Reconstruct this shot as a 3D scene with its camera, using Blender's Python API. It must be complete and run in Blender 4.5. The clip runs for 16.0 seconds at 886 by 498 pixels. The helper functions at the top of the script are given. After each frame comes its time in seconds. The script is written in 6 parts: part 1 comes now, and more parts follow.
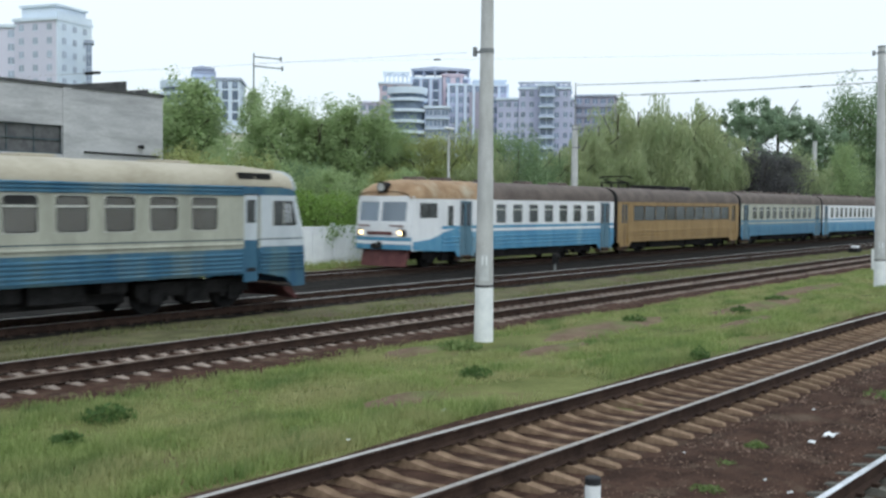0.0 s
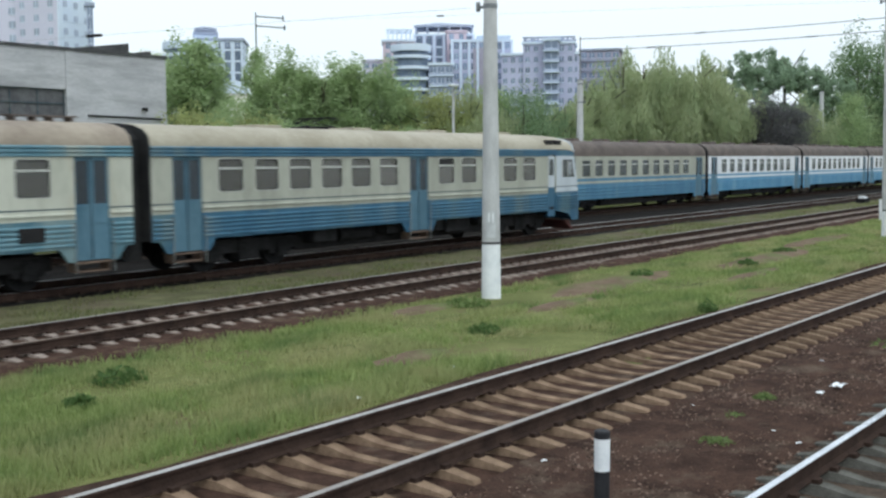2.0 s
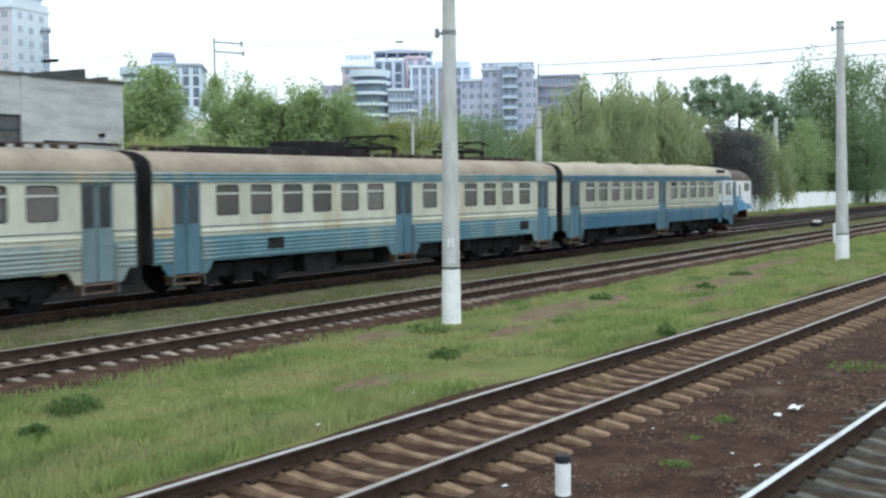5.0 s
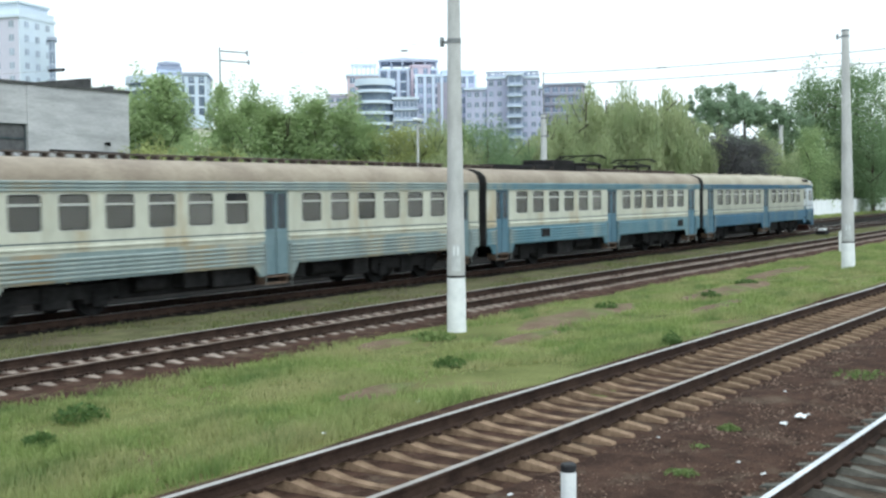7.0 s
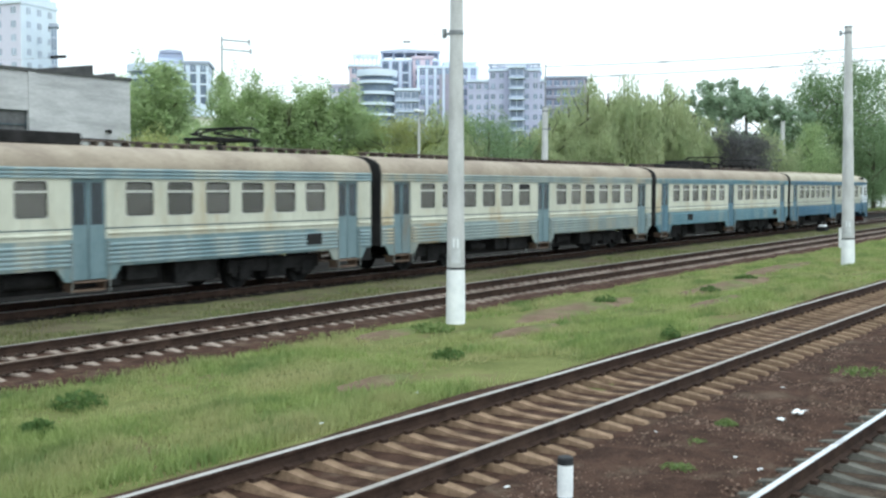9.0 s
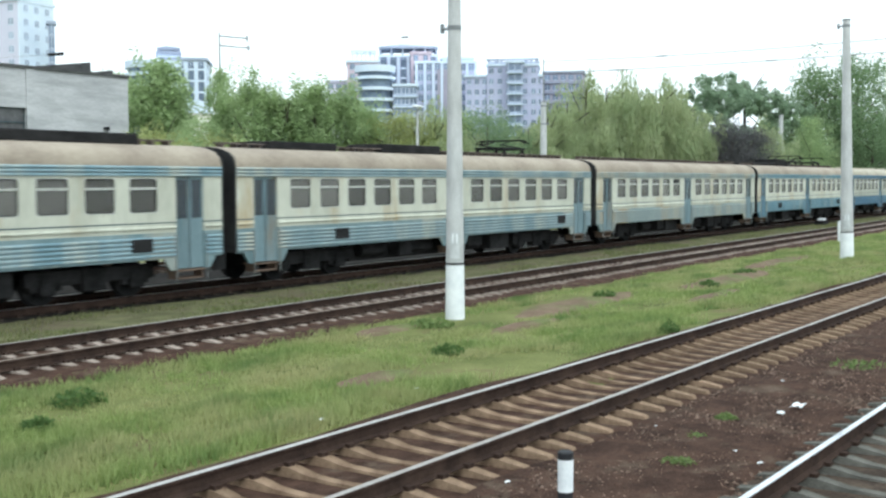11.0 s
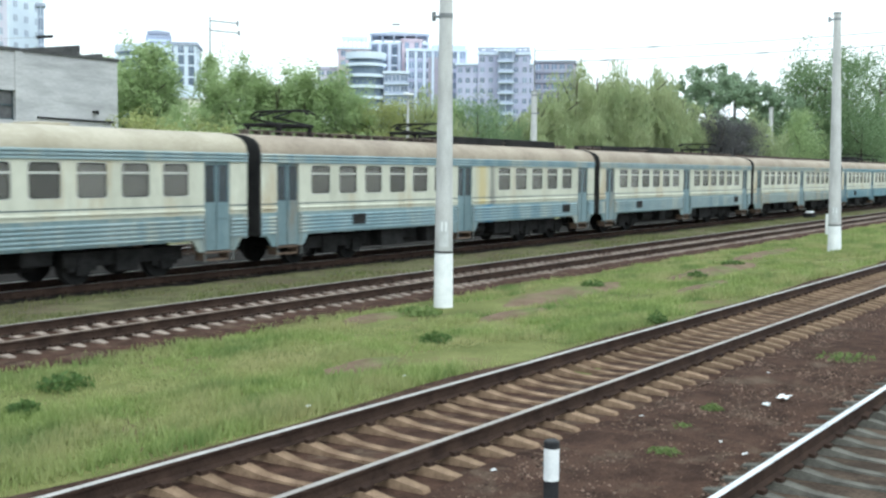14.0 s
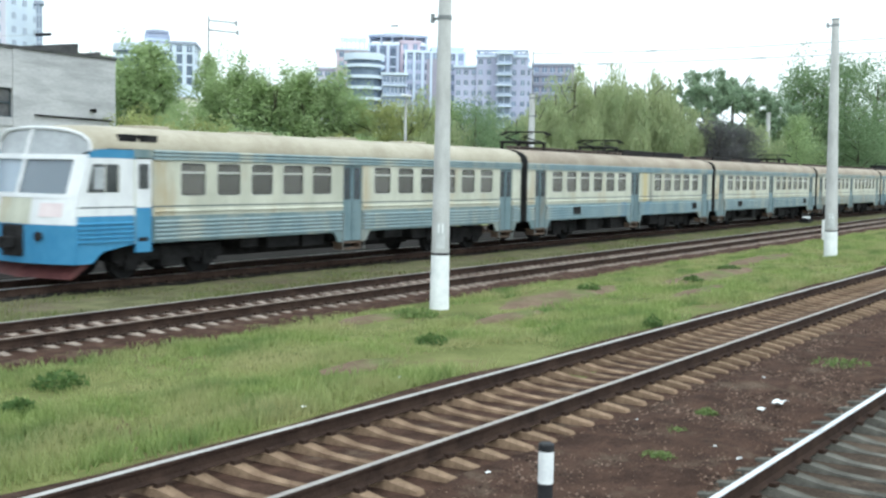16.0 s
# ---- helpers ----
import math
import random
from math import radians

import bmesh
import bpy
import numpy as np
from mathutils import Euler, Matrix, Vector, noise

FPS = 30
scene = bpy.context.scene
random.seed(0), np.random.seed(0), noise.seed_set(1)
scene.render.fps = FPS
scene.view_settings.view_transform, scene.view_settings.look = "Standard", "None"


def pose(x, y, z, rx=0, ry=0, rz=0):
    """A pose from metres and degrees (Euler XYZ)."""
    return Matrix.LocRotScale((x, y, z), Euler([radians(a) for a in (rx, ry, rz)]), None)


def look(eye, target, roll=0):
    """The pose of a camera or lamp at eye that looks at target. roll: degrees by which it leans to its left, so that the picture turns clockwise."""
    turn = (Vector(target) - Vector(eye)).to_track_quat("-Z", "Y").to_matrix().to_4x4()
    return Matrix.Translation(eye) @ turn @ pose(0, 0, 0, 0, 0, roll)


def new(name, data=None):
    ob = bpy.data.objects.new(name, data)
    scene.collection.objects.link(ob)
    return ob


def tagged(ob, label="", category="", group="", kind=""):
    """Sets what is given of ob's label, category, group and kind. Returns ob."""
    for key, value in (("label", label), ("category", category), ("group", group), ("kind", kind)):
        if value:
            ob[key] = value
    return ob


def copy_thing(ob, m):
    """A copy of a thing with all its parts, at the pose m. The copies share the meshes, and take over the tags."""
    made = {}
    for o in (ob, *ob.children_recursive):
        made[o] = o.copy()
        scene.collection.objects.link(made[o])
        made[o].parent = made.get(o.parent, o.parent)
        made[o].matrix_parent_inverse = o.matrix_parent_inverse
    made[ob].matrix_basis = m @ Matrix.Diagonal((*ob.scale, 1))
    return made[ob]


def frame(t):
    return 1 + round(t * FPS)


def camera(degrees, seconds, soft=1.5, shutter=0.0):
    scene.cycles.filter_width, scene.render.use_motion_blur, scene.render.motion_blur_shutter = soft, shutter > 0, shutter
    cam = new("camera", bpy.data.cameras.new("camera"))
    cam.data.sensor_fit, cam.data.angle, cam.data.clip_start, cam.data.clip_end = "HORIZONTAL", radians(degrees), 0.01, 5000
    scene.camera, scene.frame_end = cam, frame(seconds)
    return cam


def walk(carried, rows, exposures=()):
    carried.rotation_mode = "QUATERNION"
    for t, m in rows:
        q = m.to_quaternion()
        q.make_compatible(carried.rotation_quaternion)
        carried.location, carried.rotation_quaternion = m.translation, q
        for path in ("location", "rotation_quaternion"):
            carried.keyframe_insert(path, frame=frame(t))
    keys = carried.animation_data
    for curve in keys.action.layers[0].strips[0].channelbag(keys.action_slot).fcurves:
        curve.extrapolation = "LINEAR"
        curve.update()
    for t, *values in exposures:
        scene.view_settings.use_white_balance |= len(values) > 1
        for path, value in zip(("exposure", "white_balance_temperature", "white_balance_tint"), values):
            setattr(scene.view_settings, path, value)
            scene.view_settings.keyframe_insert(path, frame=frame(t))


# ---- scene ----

# The camera: held by a standing person on a platform, 2.8 m above rail level.
EYE = (0.0, 0.0, 2.8)
cam = camera(44.0, 16.0, soft=2.5, shutter=0.5)
# seconds, yaw, pitch, roll
TURNS = [(0.0, -54.55, -2.37, -0.59), (0.5, -54.42, -3.58, -0.42), (1.0, -54.72, -4.20, -0.51), (1.5, -54.60, -5.11, 0.08),
         (2.0, -54.26, -4.58, 0.41), (2.5, -53.92, -4.33, 1.17), (3.0, -54.18, -4.18, 0.51), (3.5, -54.31, -4.26, 0.42),
         (4.0, -55.67, -3.68, 0.33), (6.5, -56.47, -3.00, 0.67), (7.0, -56.10, -2.84, 0.58), (7.5, -55.81, -3.06, 0.16),
         (8.0, -55.68, -3.17, -0.02), (8.5, -55.74, -3.25, 0.01), (9.0, -56.07, -3.27, -0.13), (11.5, -56.12, -3.57, 0.19),
         (12.0, -55.90, -3.66, -0.05), (12.5, -55.77, -3.67, -0.32), (13.0, -56.00, -3.68, -0.66), (13.5, -56.49, -3.94, -0.52),
         (14.0, -56.67, -4.12, -0.54), (14.5, -56.43, -4.26, -0.15), (15.0, -56.33, -4.32, -0.53), (15.5, -56.91, -4.17, -0.74),
         (16.0, -56.81, -4.02, -1.11)]
walk(cam, [(t, pose(*EYE, 90 + p, r, y)) for t, y, p, r in TURNS], exposures=[(0.0, -0.01, 5980, 3.0), (1.0, 0.05, 5980, 3.0), (1.5, 0.03, 5980, 3.0), (3.5, 0.1, 5980, 3.0), (6.5, 0.36, 5980, 0.0), (8.5, 0.47, 5980, -1.0), (12.5, 0.58, 5980, -1.0), (16.0, 0.61, 5960, -1.0)])

# ---- world and sun ----
world = bpy.data.worlds.new("overcast_sky")
scene.world = world
world.use_nodes = True
wn, wl = world.node_tree.nodes, world.node_tree.links
sky = wn.new("ShaderNodeTexSky")
sky.sky_type = "NISHITA"
sky.sun_disc = False
sky.sun_elevation, sky.sun_rotation = radians(52), radians(200)
sky.air_density, sky.dust_density, sky.ozone_density = 1.0, 5.0, 1.0
pale = wn.new("ShaderNodeHueSaturation")
pale.inputs["Saturation"].default_value = 0.22
wl.new(sky.outputs["Color"], pale.inputs["Color"])
cloud = wn.new("ShaderNodeMix")
cloud.data_type = "RGBA"
cloud.inputs["Factor"].default_value = 0.8
cloud.inputs["B"].default_value = (7.6, 7.8, 8.1, 1)   # an even layer of bright cloud
wl.new(pale.outputs["Color"], cloud.inputs["A"])
wl.new(cloud.outputs["Result"], wn["Background"].inputs["Color"])
wn["Background"].inputs["Strength"].default_value = 0.15
sun = new("sun", bpy.data.lights.new("sun", "SUN"))
sun.data.energy, sun.data.angle, sun.data.color = 0.6, radians(20), (1.0, 0.97, 0.92)
sun.matrix_world = look((0, 0, 60), (24, 38, 0))


# ---- materials ----
def material(name, c1, c2, rough=0.8, scale=3.0, fine=40.0, bump=0.2, metal=0.0, stretch=(1, 1, 1), c3=None, spot=0.62, vary=0.0, spec=0.3, stains=()):
    """Two-scale mottled surface: c1 to c2 by a broad noise, broken by a fine one; c3 shows in spots; vary: brightness by object."""
    m = bpy.data.materials.new(name)
    m.use_nodes = True
    n, l = m.node_tree.nodes, m.node_tree.links
    bs = n["Principled BSDF"]
    bs.inputs["Roughness"].default_value, bs.inputs["Metallic"].default_value = rough, metal
    bs.inputs["Specular IOR Level"].default_value = spec
    tc, mp = n.new("ShaderNodeTexCoord"), n.new("ShaderNodeMapping")
    mp.inputs["Scale"].default_value = stretch
    l.new(tc.outputs["Object"], mp.inputs["Vector"])
    a, b = n.new("ShaderNodeTexNoise"), n.new("ShaderNodeTexNoise")
    a.inputs["Scale"].default_value, a.inputs["Detail"].default_value, a.inputs["Roughness"].default_value = scale, 6, 0.65
    b.inputs["Scale"].default_value, b.inputs["Detail"].default_value = fine, 4
    l.new(mp.outputs["Vector"], a.inputs["Vector"]), l.new(mp.outputs["Vector"], b.inputs["Vector"])
    mixf = n.new("ShaderNodeMath")
    mixf.operation = "MULTIPLY_ADD"
    mixf.inputs[1].default_value = 0.45
    l.new(b.outputs["Fac"], mixf.inputs[0])
    sub = n.new("ShaderNodeMath")
    sub.operation = "MULTIPLY_ADD"
    sub.inputs[1].default_value, sub.inputs[2].default_value = 1.0, -0.22
    l.new(a.outputs["Fac"], sub.inputs[0]), l.new(sub.outputs[0], mixf.inputs[2])
    ramp = n.new("ShaderNodeValToRGB")
    ramp.color_ramp.elements[0].position, ramp.color_ramp.elements[1].position = 0.36, 0.66
    ramp.color_ramp.elements[0].color, ramp.color_ramp.elements[1].color = (*c1, 1), (*c2, 1)
    l.new(mixf.outputs[0], ramp.inputs["Fac"])
    out = ramp.outputs["Color"]
    if c3:
        g = n.new("ShaderNodeTexNoise")
        g.inputs["Scale"].default_value, g.inputs["Detail"].default_value = scale * 0.55, 8
        g.inputs["Roughness"].default_value = 0.7
        off = n.new("ShaderNodeVectorMath")
        off.inputs[1].default_value = (13.7, 5.1, 2.9)
        l.new(mp.outputs["Vector"], off.inputs[0]), l.new(off.outputs["Vector"], g.inputs["Vector"])
        r2 = n.new("ShaderNodeValToRGB")
        r2.color_ramp.elements[0].position, r2.color_ramp.elements[1].position = spot - 0.06, spot + 0.08
        l.new(g.outputs["Fac"], r2.inputs["Fac"])
        mx = n.new("ShaderNodeMix")
        mx.data_type = "RGBA"
        mx.inputs["B"].default_value = (*c3, 1)
        l.new(r2.outputs["Color"], mx.inputs["Factor"]), l.new(out, mx.inputs["A"])
        out = mx.outputs["Result"]
    for x, reach, colour in stains:
        # a run of rust or soot down the side, at one place along the thing
        sx, near, streak, gate = n.new("ShaderNodeSeparateXYZ"), n.new("ShaderNodeMath"), n.new("ShaderNodeTexNoise"), n.new("ShaderNodeMapRange")
        run = n.new("ShaderNodeMapping")
        run.inputs["Scale"].default_value = (5.0, 5.0, 0.7)
        l.new(tc.outputs["Object"], run.inputs["Vector"]), l.new(run.outputs["Vector"], streak.inputs["Vector"])
        streak.inputs["Scale"].default_value, streak.inputs["Detail"].default_value = 1.0, 5
        l.new(tc.outputs["Object"], sx.inputs["Vector"])
        near.operation = "SUBTRACT"
        near.inputs[1].default_value = x
        l.new(sx.outputs["X"], near.inputs[0])
        far = n.new("ShaderNodeMath")
        far.operation = "ABSOLUTE"
        l.new(near.outputs[0], far.inputs[0])
        wob = n.new("ShaderNodeMath")
        wob.operation = "MULTIPLY_ADD"
        wob.inputs[1].default_value = -reach * 1.6
        l.new(streak.outputs["Fac"], wob.inputs[0]), l.new(far.outputs[0], wob.inputs[2])
        gate.inputs["From Min"].default_value, gate.inputs["From Max"].default_value = reach * 0.1, -reach * 0.7
        gate.inputs["To Max"].default_value = 0.85
        l.new(wob.outputs[0], gate.inputs["Value"])
        smx = n.new("ShaderNodeMix")
        smx.data_type = "RGBA"
        smx.inputs["B"].default_value = (*colour, 1)
        l.new(gate.outputs["Result"], smx.inputs["Factor"]), l.new(out, smx.inputs["A"])
        out = smx.outputs["Result"]
    if vary:
        oi, hs, mr = n.new("ShaderNodeObjectInfo"), n.new("ShaderNodeHueSaturation"), n.new("ShaderNodeMapRange")
        mr.inputs["To Min"].default_value, mr.inputs["To Max"].default_value = 1 - vary, 1 + vary
        l.new(oi.outputs["Random"], mr.inputs["Value"]), l.new(mr.outputs["Result"], hs.inputs["Value"])
        l.new(out, hs.inputs["Color"])
        out = hs.outputs["Color"]
    l.new(out, bs.inputs["Base Color"])
    if bump:
        bp = n.new("ShaderNodeBump")
        bp.inputs["Strength"].default_value, bp.inputs["Distance"].default_value = bump, 0.02
        l.new(b.outputs["Fac"], bp.inputs["Height"]), l.new(bp.outputs["Normal"], bs.inputs["Normal"])
    return m


def leaf_material(name, c1, c2, patch=None, size=0.5, deep=None):
    """Leaves or blades: colour by piece, some light passing through; patch: a second colour in broad patches."""
    m = bpy.data.materials.new(name)
    m.use_nodes = True
    n, l = m.node_tree.nodes, m.node_tree.links
    bs = n["Principled BSDF"]
    bs.inputs["Roughness"].default_value, bs.inputs["Specular IOR Level"].default_value = 0.7, 0.2
    geo, ramp, tr, mix = n.new("ShaderNodeNewGeometry"), n.new("ShaderNodeValToRGB"), n.new("ShaderNodeBsdfTranslucent"), n.new("ShaderNodeMixShader")
    ramp.color_ramp.elements[0].color, ramp.color_ramp.elements[1].color = (*c1, 1), (*c2, 1)
    l.new(geo.outputs["Random Per Island"], ramp.inputs["Fac"])
    out = ramp.outputs["Color"]
    if patch:
        tc, nz, rp, mx = n.new("ShaderNodeTexCoord"), n.new("ShaderNodeTexNoise"), n.new("ShaderNodeValToRGB"), n.new("ShaderNodeMix")
        nz.inputs["Scale"].default_value, nz.inputs["Detail"].default_value = size, 5
        rp.color_ramp.elements[0].position, rp.color_ramp.elements[1].position = 0.42, 0.66
        mx.data_type = "RGBA"
        mx.inputs["B"].default_value = (*patch, 1)
        l.new(tc.outputs["Object"], nz.inputs["Vector"]), l.new(nz.outputs["Fac"], rp.inputs["Fac"])
        l.new(rp.outputs["Color"], mx.inputs["Factor"]), l.new(out, mx.inputs["A"])
        out = mx.outputs["Result"]
    if deep:
        tc, mp, nz, rp, mx = n.new("ShaderNodeTexCoord"), n.new("ShaderNodeMapping"), n.new("ShaderNodeTexNoise"), n.new("ShaderNodeValToRGB"), n.new("ShaderNodeMix")
        mp.inputs["Scale"].default_value, mp.inputs["Location"].default_value = (0.45, 1.1, 1.0), (7.0, 3.0, 0.0)
        nz.inputs["Scale"].default_value, nz.inputs["Detail"].default_value, nz.inputs["Roughness"].default_value = 1.1, 6, 0.65
        rp.color_ramp.elements[0].position, rp.color_ramp.elements[1].position = 0.50, 0.68
        mx.data_type = "RGBA"
        mx.inputs["B"].default_value = (*deep, 1)
        l.new(tc.outputs["Object"], mp.inputs["Vector"]), l.new(mp.outputs["Vector"], nz.inputs["Vector"]), l.new(nz.outputs["Fac"], rp.inputs["Fac"])
        l.new(rp.outputs["Color"], mx.inputs["Factor"]), l.new(out, mx.inputs["A"])
        out = mx.outputs["Result"]
    l.new(out, bs.inputs["Base Color"]), l.new(out, tr.inputs["Color"])
    mix.inputs["Fac"].default_value = 0.5
    l.new(bs.outputs["BSDF"], mix.inputs[1]), l.new(tr.outputs["BSDF"], mix.inputs[2])
    l.new(mix.outputs["Shader"], n["Material Output"].inputs["Surface"])
    return m


def glass_material(name, tint, rough=0.08, clear=0.7):
    m = bpy.data.materials.new(name)
    m.use_nodes = True
    bs = m.node_tree.nodes["Principled BSDF"]
    n, l = m.node_tree.nodes, m.node_tree.links
    oi, mr, hs = n.new("ShaderNodeObjectInfo"), n.new("ShaderNodeMapRange"), n.new("ShaderNodeHueSaturation")
    mr.inputs["To Min"].default_value, mr.inputs["To Max"].default_value = 0.7, 1.35
    hs.inputs["Color"].default_value = (*tint, 1)
    l.new(oi.outputs["Random"], mr.inputs["Value"]), l.new(mr.outputs["Result"], hs.inputs["Value"])
    l.new(hs.outputs["Color"], bs.inputs["Base Color"])
    bs.inputs["Roughness"].default_value, bs.inputs["Transmission Weight"].default_value = rough, clear
    bs.inputs["IOR"].default_value = 1.45
    return m


def lamp_material(name, colour, strength):
    m = bpy.data.materials.new(name)
    m.use_nodes = True
    bs = m.node_tree.nodes["Principled BSDF"]
    bs.inputs["Emission Color"].default_value, bs.inputs["Emission Strength"].default_value = (*colour, 1), strength
    return m


SOIL = material("brown_earth", (0.034, 0.02, 0.0155), (0.085, 0.05, 0.037), 0.95, 3.0, 34, 1.0, c3=(0.12, 0.088, 0.066), spot=0.60, spec=0.06)
TURF = material("turf", (0.1, 0.115, 0.04), (0.185, 0.195, 0.075), 0.95, 0.6, 18, 0.9, c3=(0.15, 0.105, 0.07), spot=0.60, spec=0.06)
BALLAST = material("oily_ballast", (0.045, 0.034, 0.027), (0.115, 0.086, 0.066), 0.95, 1.5, 22, 1.0, spec=0.06)
# Dark stone, its colour lowered further for shade under and beside the train.
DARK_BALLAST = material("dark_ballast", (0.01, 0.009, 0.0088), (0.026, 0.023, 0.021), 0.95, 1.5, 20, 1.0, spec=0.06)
SLEEPER = material("concrete_sleeper", (0.14, 0.092, 0.062), (0.29, 0.205, 0.14), 0.9, 4, 50, 0.4, vary=0.18, spec=0.06)
GREY_SLEEPER = material("grey_sleeper", (0.085, 0.082, 0.072), (0.175, 0.168, 0.148), 0.9, 4, 50, 0.4, vary=0.15, spec=0.06)
RAIL_SIDE = material("rusty_rail", (0.03, 0.02, 0.017), (0.062, 0.04, 0.031), 0.85, 3, 40, 0.3, spec=0.06)
RAIL_TOP = material("worn_rail_head", (0.42, 0.40, 0.38), (0.56, 0.54, 0.52), 0.42, 2, 30, 0.05, metal=0.9)
RAIL_MID = material("half_worn_rail_head", (0.32, 0.29, 0.27), (0.44, 0.41, 0.385), 0.45, 2, 30, 0.05, metal=0.8)
RAIL_BRIGHT = material("polished_rail_head", (0.62, 0.64, 0.68), (0.80, 0.82, 0.86), 0.16, 2, 30, 0.03, metal=1.0)
CONCRETE = material("pole_concrete", (0.42, 0.42, 0.42), (0.58, 0.58, 0.58), 0.9, 2.5, 60, 0.3, stretch=(1, 1, 0.35))
WHITEWASH = material("whitewash", (0.72, 0.74, 0.76), (0.86, 0.87, 0.88), 0.85, 3, 40, 0.2)
BLACK = material("black_paint", (0.015, 0.015, 0.018), (0.035, 0.035, 0.038), 0.7, 4, 40, 0.1)
GREY_LABEL = material("pale_grey_plate", (0.45, 0.46, 0.47), (0.58, 0.59, 0.60), 0.7, 4, 40, 0.1)
STEEL = material("galvanised_steel", (0.20, 0.21, 0.22), (0.32, 0.33, 0.34), 0.6, 3, 40, 0.1, metal=0.6)
WIRE = material("wire", (0.22, 0.22, 0.23), (0.3, 0.3, 0.31), 0.6, 3, 40, 0.0)
CREAM = material("cream_paint", (0.43, 0.435, 0.365), (0.585, 0.59, 0.505), 0.6, 1.1, 18, 0.05, stretch=(1, 1, 0.22), c3=(0.40, 0.32, 0.20), spot=0.585)
# Base kept darker: shade between the ribs is put into this paint.
TEAL = material("faded_teal_paint", (0.068, 0.145, 0.188), (0.122, 0.212, 0.25), 0.6, 1.0, 18, 0.05, stretch=(1, 1, 0.22), c3=(0.24, 0.30, 0.29), spot=0.6)
ROOF_PALE = material("pale_roof_paint", (0.33, 0.295, 0.225), (0.45, 0.41, 0.33), 0.7, 0.8, 12, 0.1, stretch=(1, 0.5, 1), c3=(0.30, 0.26, 0.20), spot=0.66)
# Sleepers coloured down to match the shade beneath the trains.
DARK_SLEEPER = material("darkened_sleeper", (0.035, 0.028, 0.023), (0.075, 0.06, 0.05), 0.9, 4, 50, 0.4, vary=0.15, spec=0.06)
RAIL_DULL = material("dull_rail_head", (0.20, 0.155, 0.125), (0.32, 0.26, 0.22), 0.5, 2, 30, 0.05, metal=0.5)
RUST_STEP = material("rusty_steel_step", (0.09, 0.06, 0.045), (0.17, 0.12, 0.09), 0.85, 4, 30, 0.2)
FENCE_WHITE = material("white_limewash", (0.80, 0.82, 0.86), (0.88, 0.90, 0.92), 0.85, 2, 30, 0.2, c3=(0.62, 0.63, 0.64), spot=0.66)
BARE = material("bare_dry_earth", (0.12, 0.085, 0.06), (0.22, 0.16, 0.115), 0.95, 1.5, 24, 0.9, c3=(0.13, 0.15, 0.06), spot=0.54, spec=0.06)
FADED_DOOR = material("faded_door_paint", (0.115, 0.175, 0.20), (0.19, 0.26, 0.285), 0.6, 1.4, 18, 0.05, stretch=(1, 1, 0.3), c3=(0.20, 0.17, 0.13), spot=0.63, vary=0.1)
PALE_STRIP = material("pale_mottled_strip", (0.34, 0.31, 0.28), (0.50, 0.47, 0.43), 0.95, 2.0, 24, 0.8, c3=(0.22, 0.19, 0.165), spot=0.60, spec=0.06)
VERGE = material("trodden_verge", (0.085, 0.085, 0.046), (0.165, 0.16, 0.085), 0.95, 1.2, 26, 0.9, c3=(0.125, 0.098, 0.072), spot=0.55, spec=0.06)
PALE_SLEEPER = material("weathered_sleeper", (0.19, 0.152, 0.13), (0.34, 0.285, 0.245), 0.9, 4, 50, 0.4, vary=0.15, spec=0.06)
DULL_CREAM = material("dull_cream_paint", (0.30, 0.305, 0.255), (0.43, 0.435, 0.37), 0.65, 1.1, 18, 0.05, stretch=(1, 1, 0.22), c3=(0.28, 0.22, 0.13), spot=0.70)
BLUE = material("blue_paint", (0.05, 0.145, 0.245), (0.088, 0.21, 0.31), 0.55, 1.1, 18, 0.05, stretch=(1, 1, 0.22), c3=(0.16, 0.27, 0.32), spot=0.66)
# Lowered a little too, for the shade between its ribs.
FADED = material("faded_blue_paint", (0.12, 0.182, 0.20), (0.20, 0.262, 0.275), 0.6, 1.0, 18, 0.05, stretch=(1, 1, 0.22), c3=(0.34, 0.34, 0.29), spot=0.58)
CREAM_SOOT = material("sooty_cream_paint", (0.43, 0.435, 0.365), (0.585, 0.59, 0.505), 0.6, 1.1, 18, 0.05, stretch=(1, 1, 0.22), c3=(0.41, 0.34, 0.23), spot=0.60, stains=((11.9, 0.6, (0.50, 0.41, 0.20)), (12.6, 0.35, (0.16, 0.16, 0.15))))
FADED_SOOT = material("sooty_faded_blue_paint", (0.145, 0.215, 0.235), (0.235, 0.305, 0.32), 0.6, 1.0, 18, 0.05, stretch=(1, 1, 0.22), c3=(0.34, 0.34, 0.29), spot=0.58, stains=((9.4, 0.8, (0.05, 0.15, 0.26)), (12.3, 0.6, (0.05, 0.16, 0.27))))
FADED_RUST = material("rusty_faded_blue_paint", (0.17, 0.225, 0.23), (0.255, 0.31, 0.31), 0.6, 1.0, 18, 0.05, stretch=(1, 1, 0.22), c3=(0.36, 0.34, 0.27), spot=0.55, stains=((3.0, 1.1, (0.33, 0.24, 0.13)), (8.0, 1.2, (0.34, 0.27, 0.16)), (15.0, 0.9, (0.33, 0.27, 0.17))))
BLUE_GRIMY = material("grimy_blue_paint", (0.028, 0.088, 0.158), (0.055, 0.138, 0.21), 0.55, 1.1, 18, 0.05, stretch=(1, 1, 0.22), c3=(0.10, 0.17, 0.19), spot=0.58, stains=((16.6, 1.3, (0.11, 0.15, 0.14)), (12.6, 0.8, (0.09, 0.15, 0.16)), (7.0, 0.7, (0.06, 0.12, 0.16))))
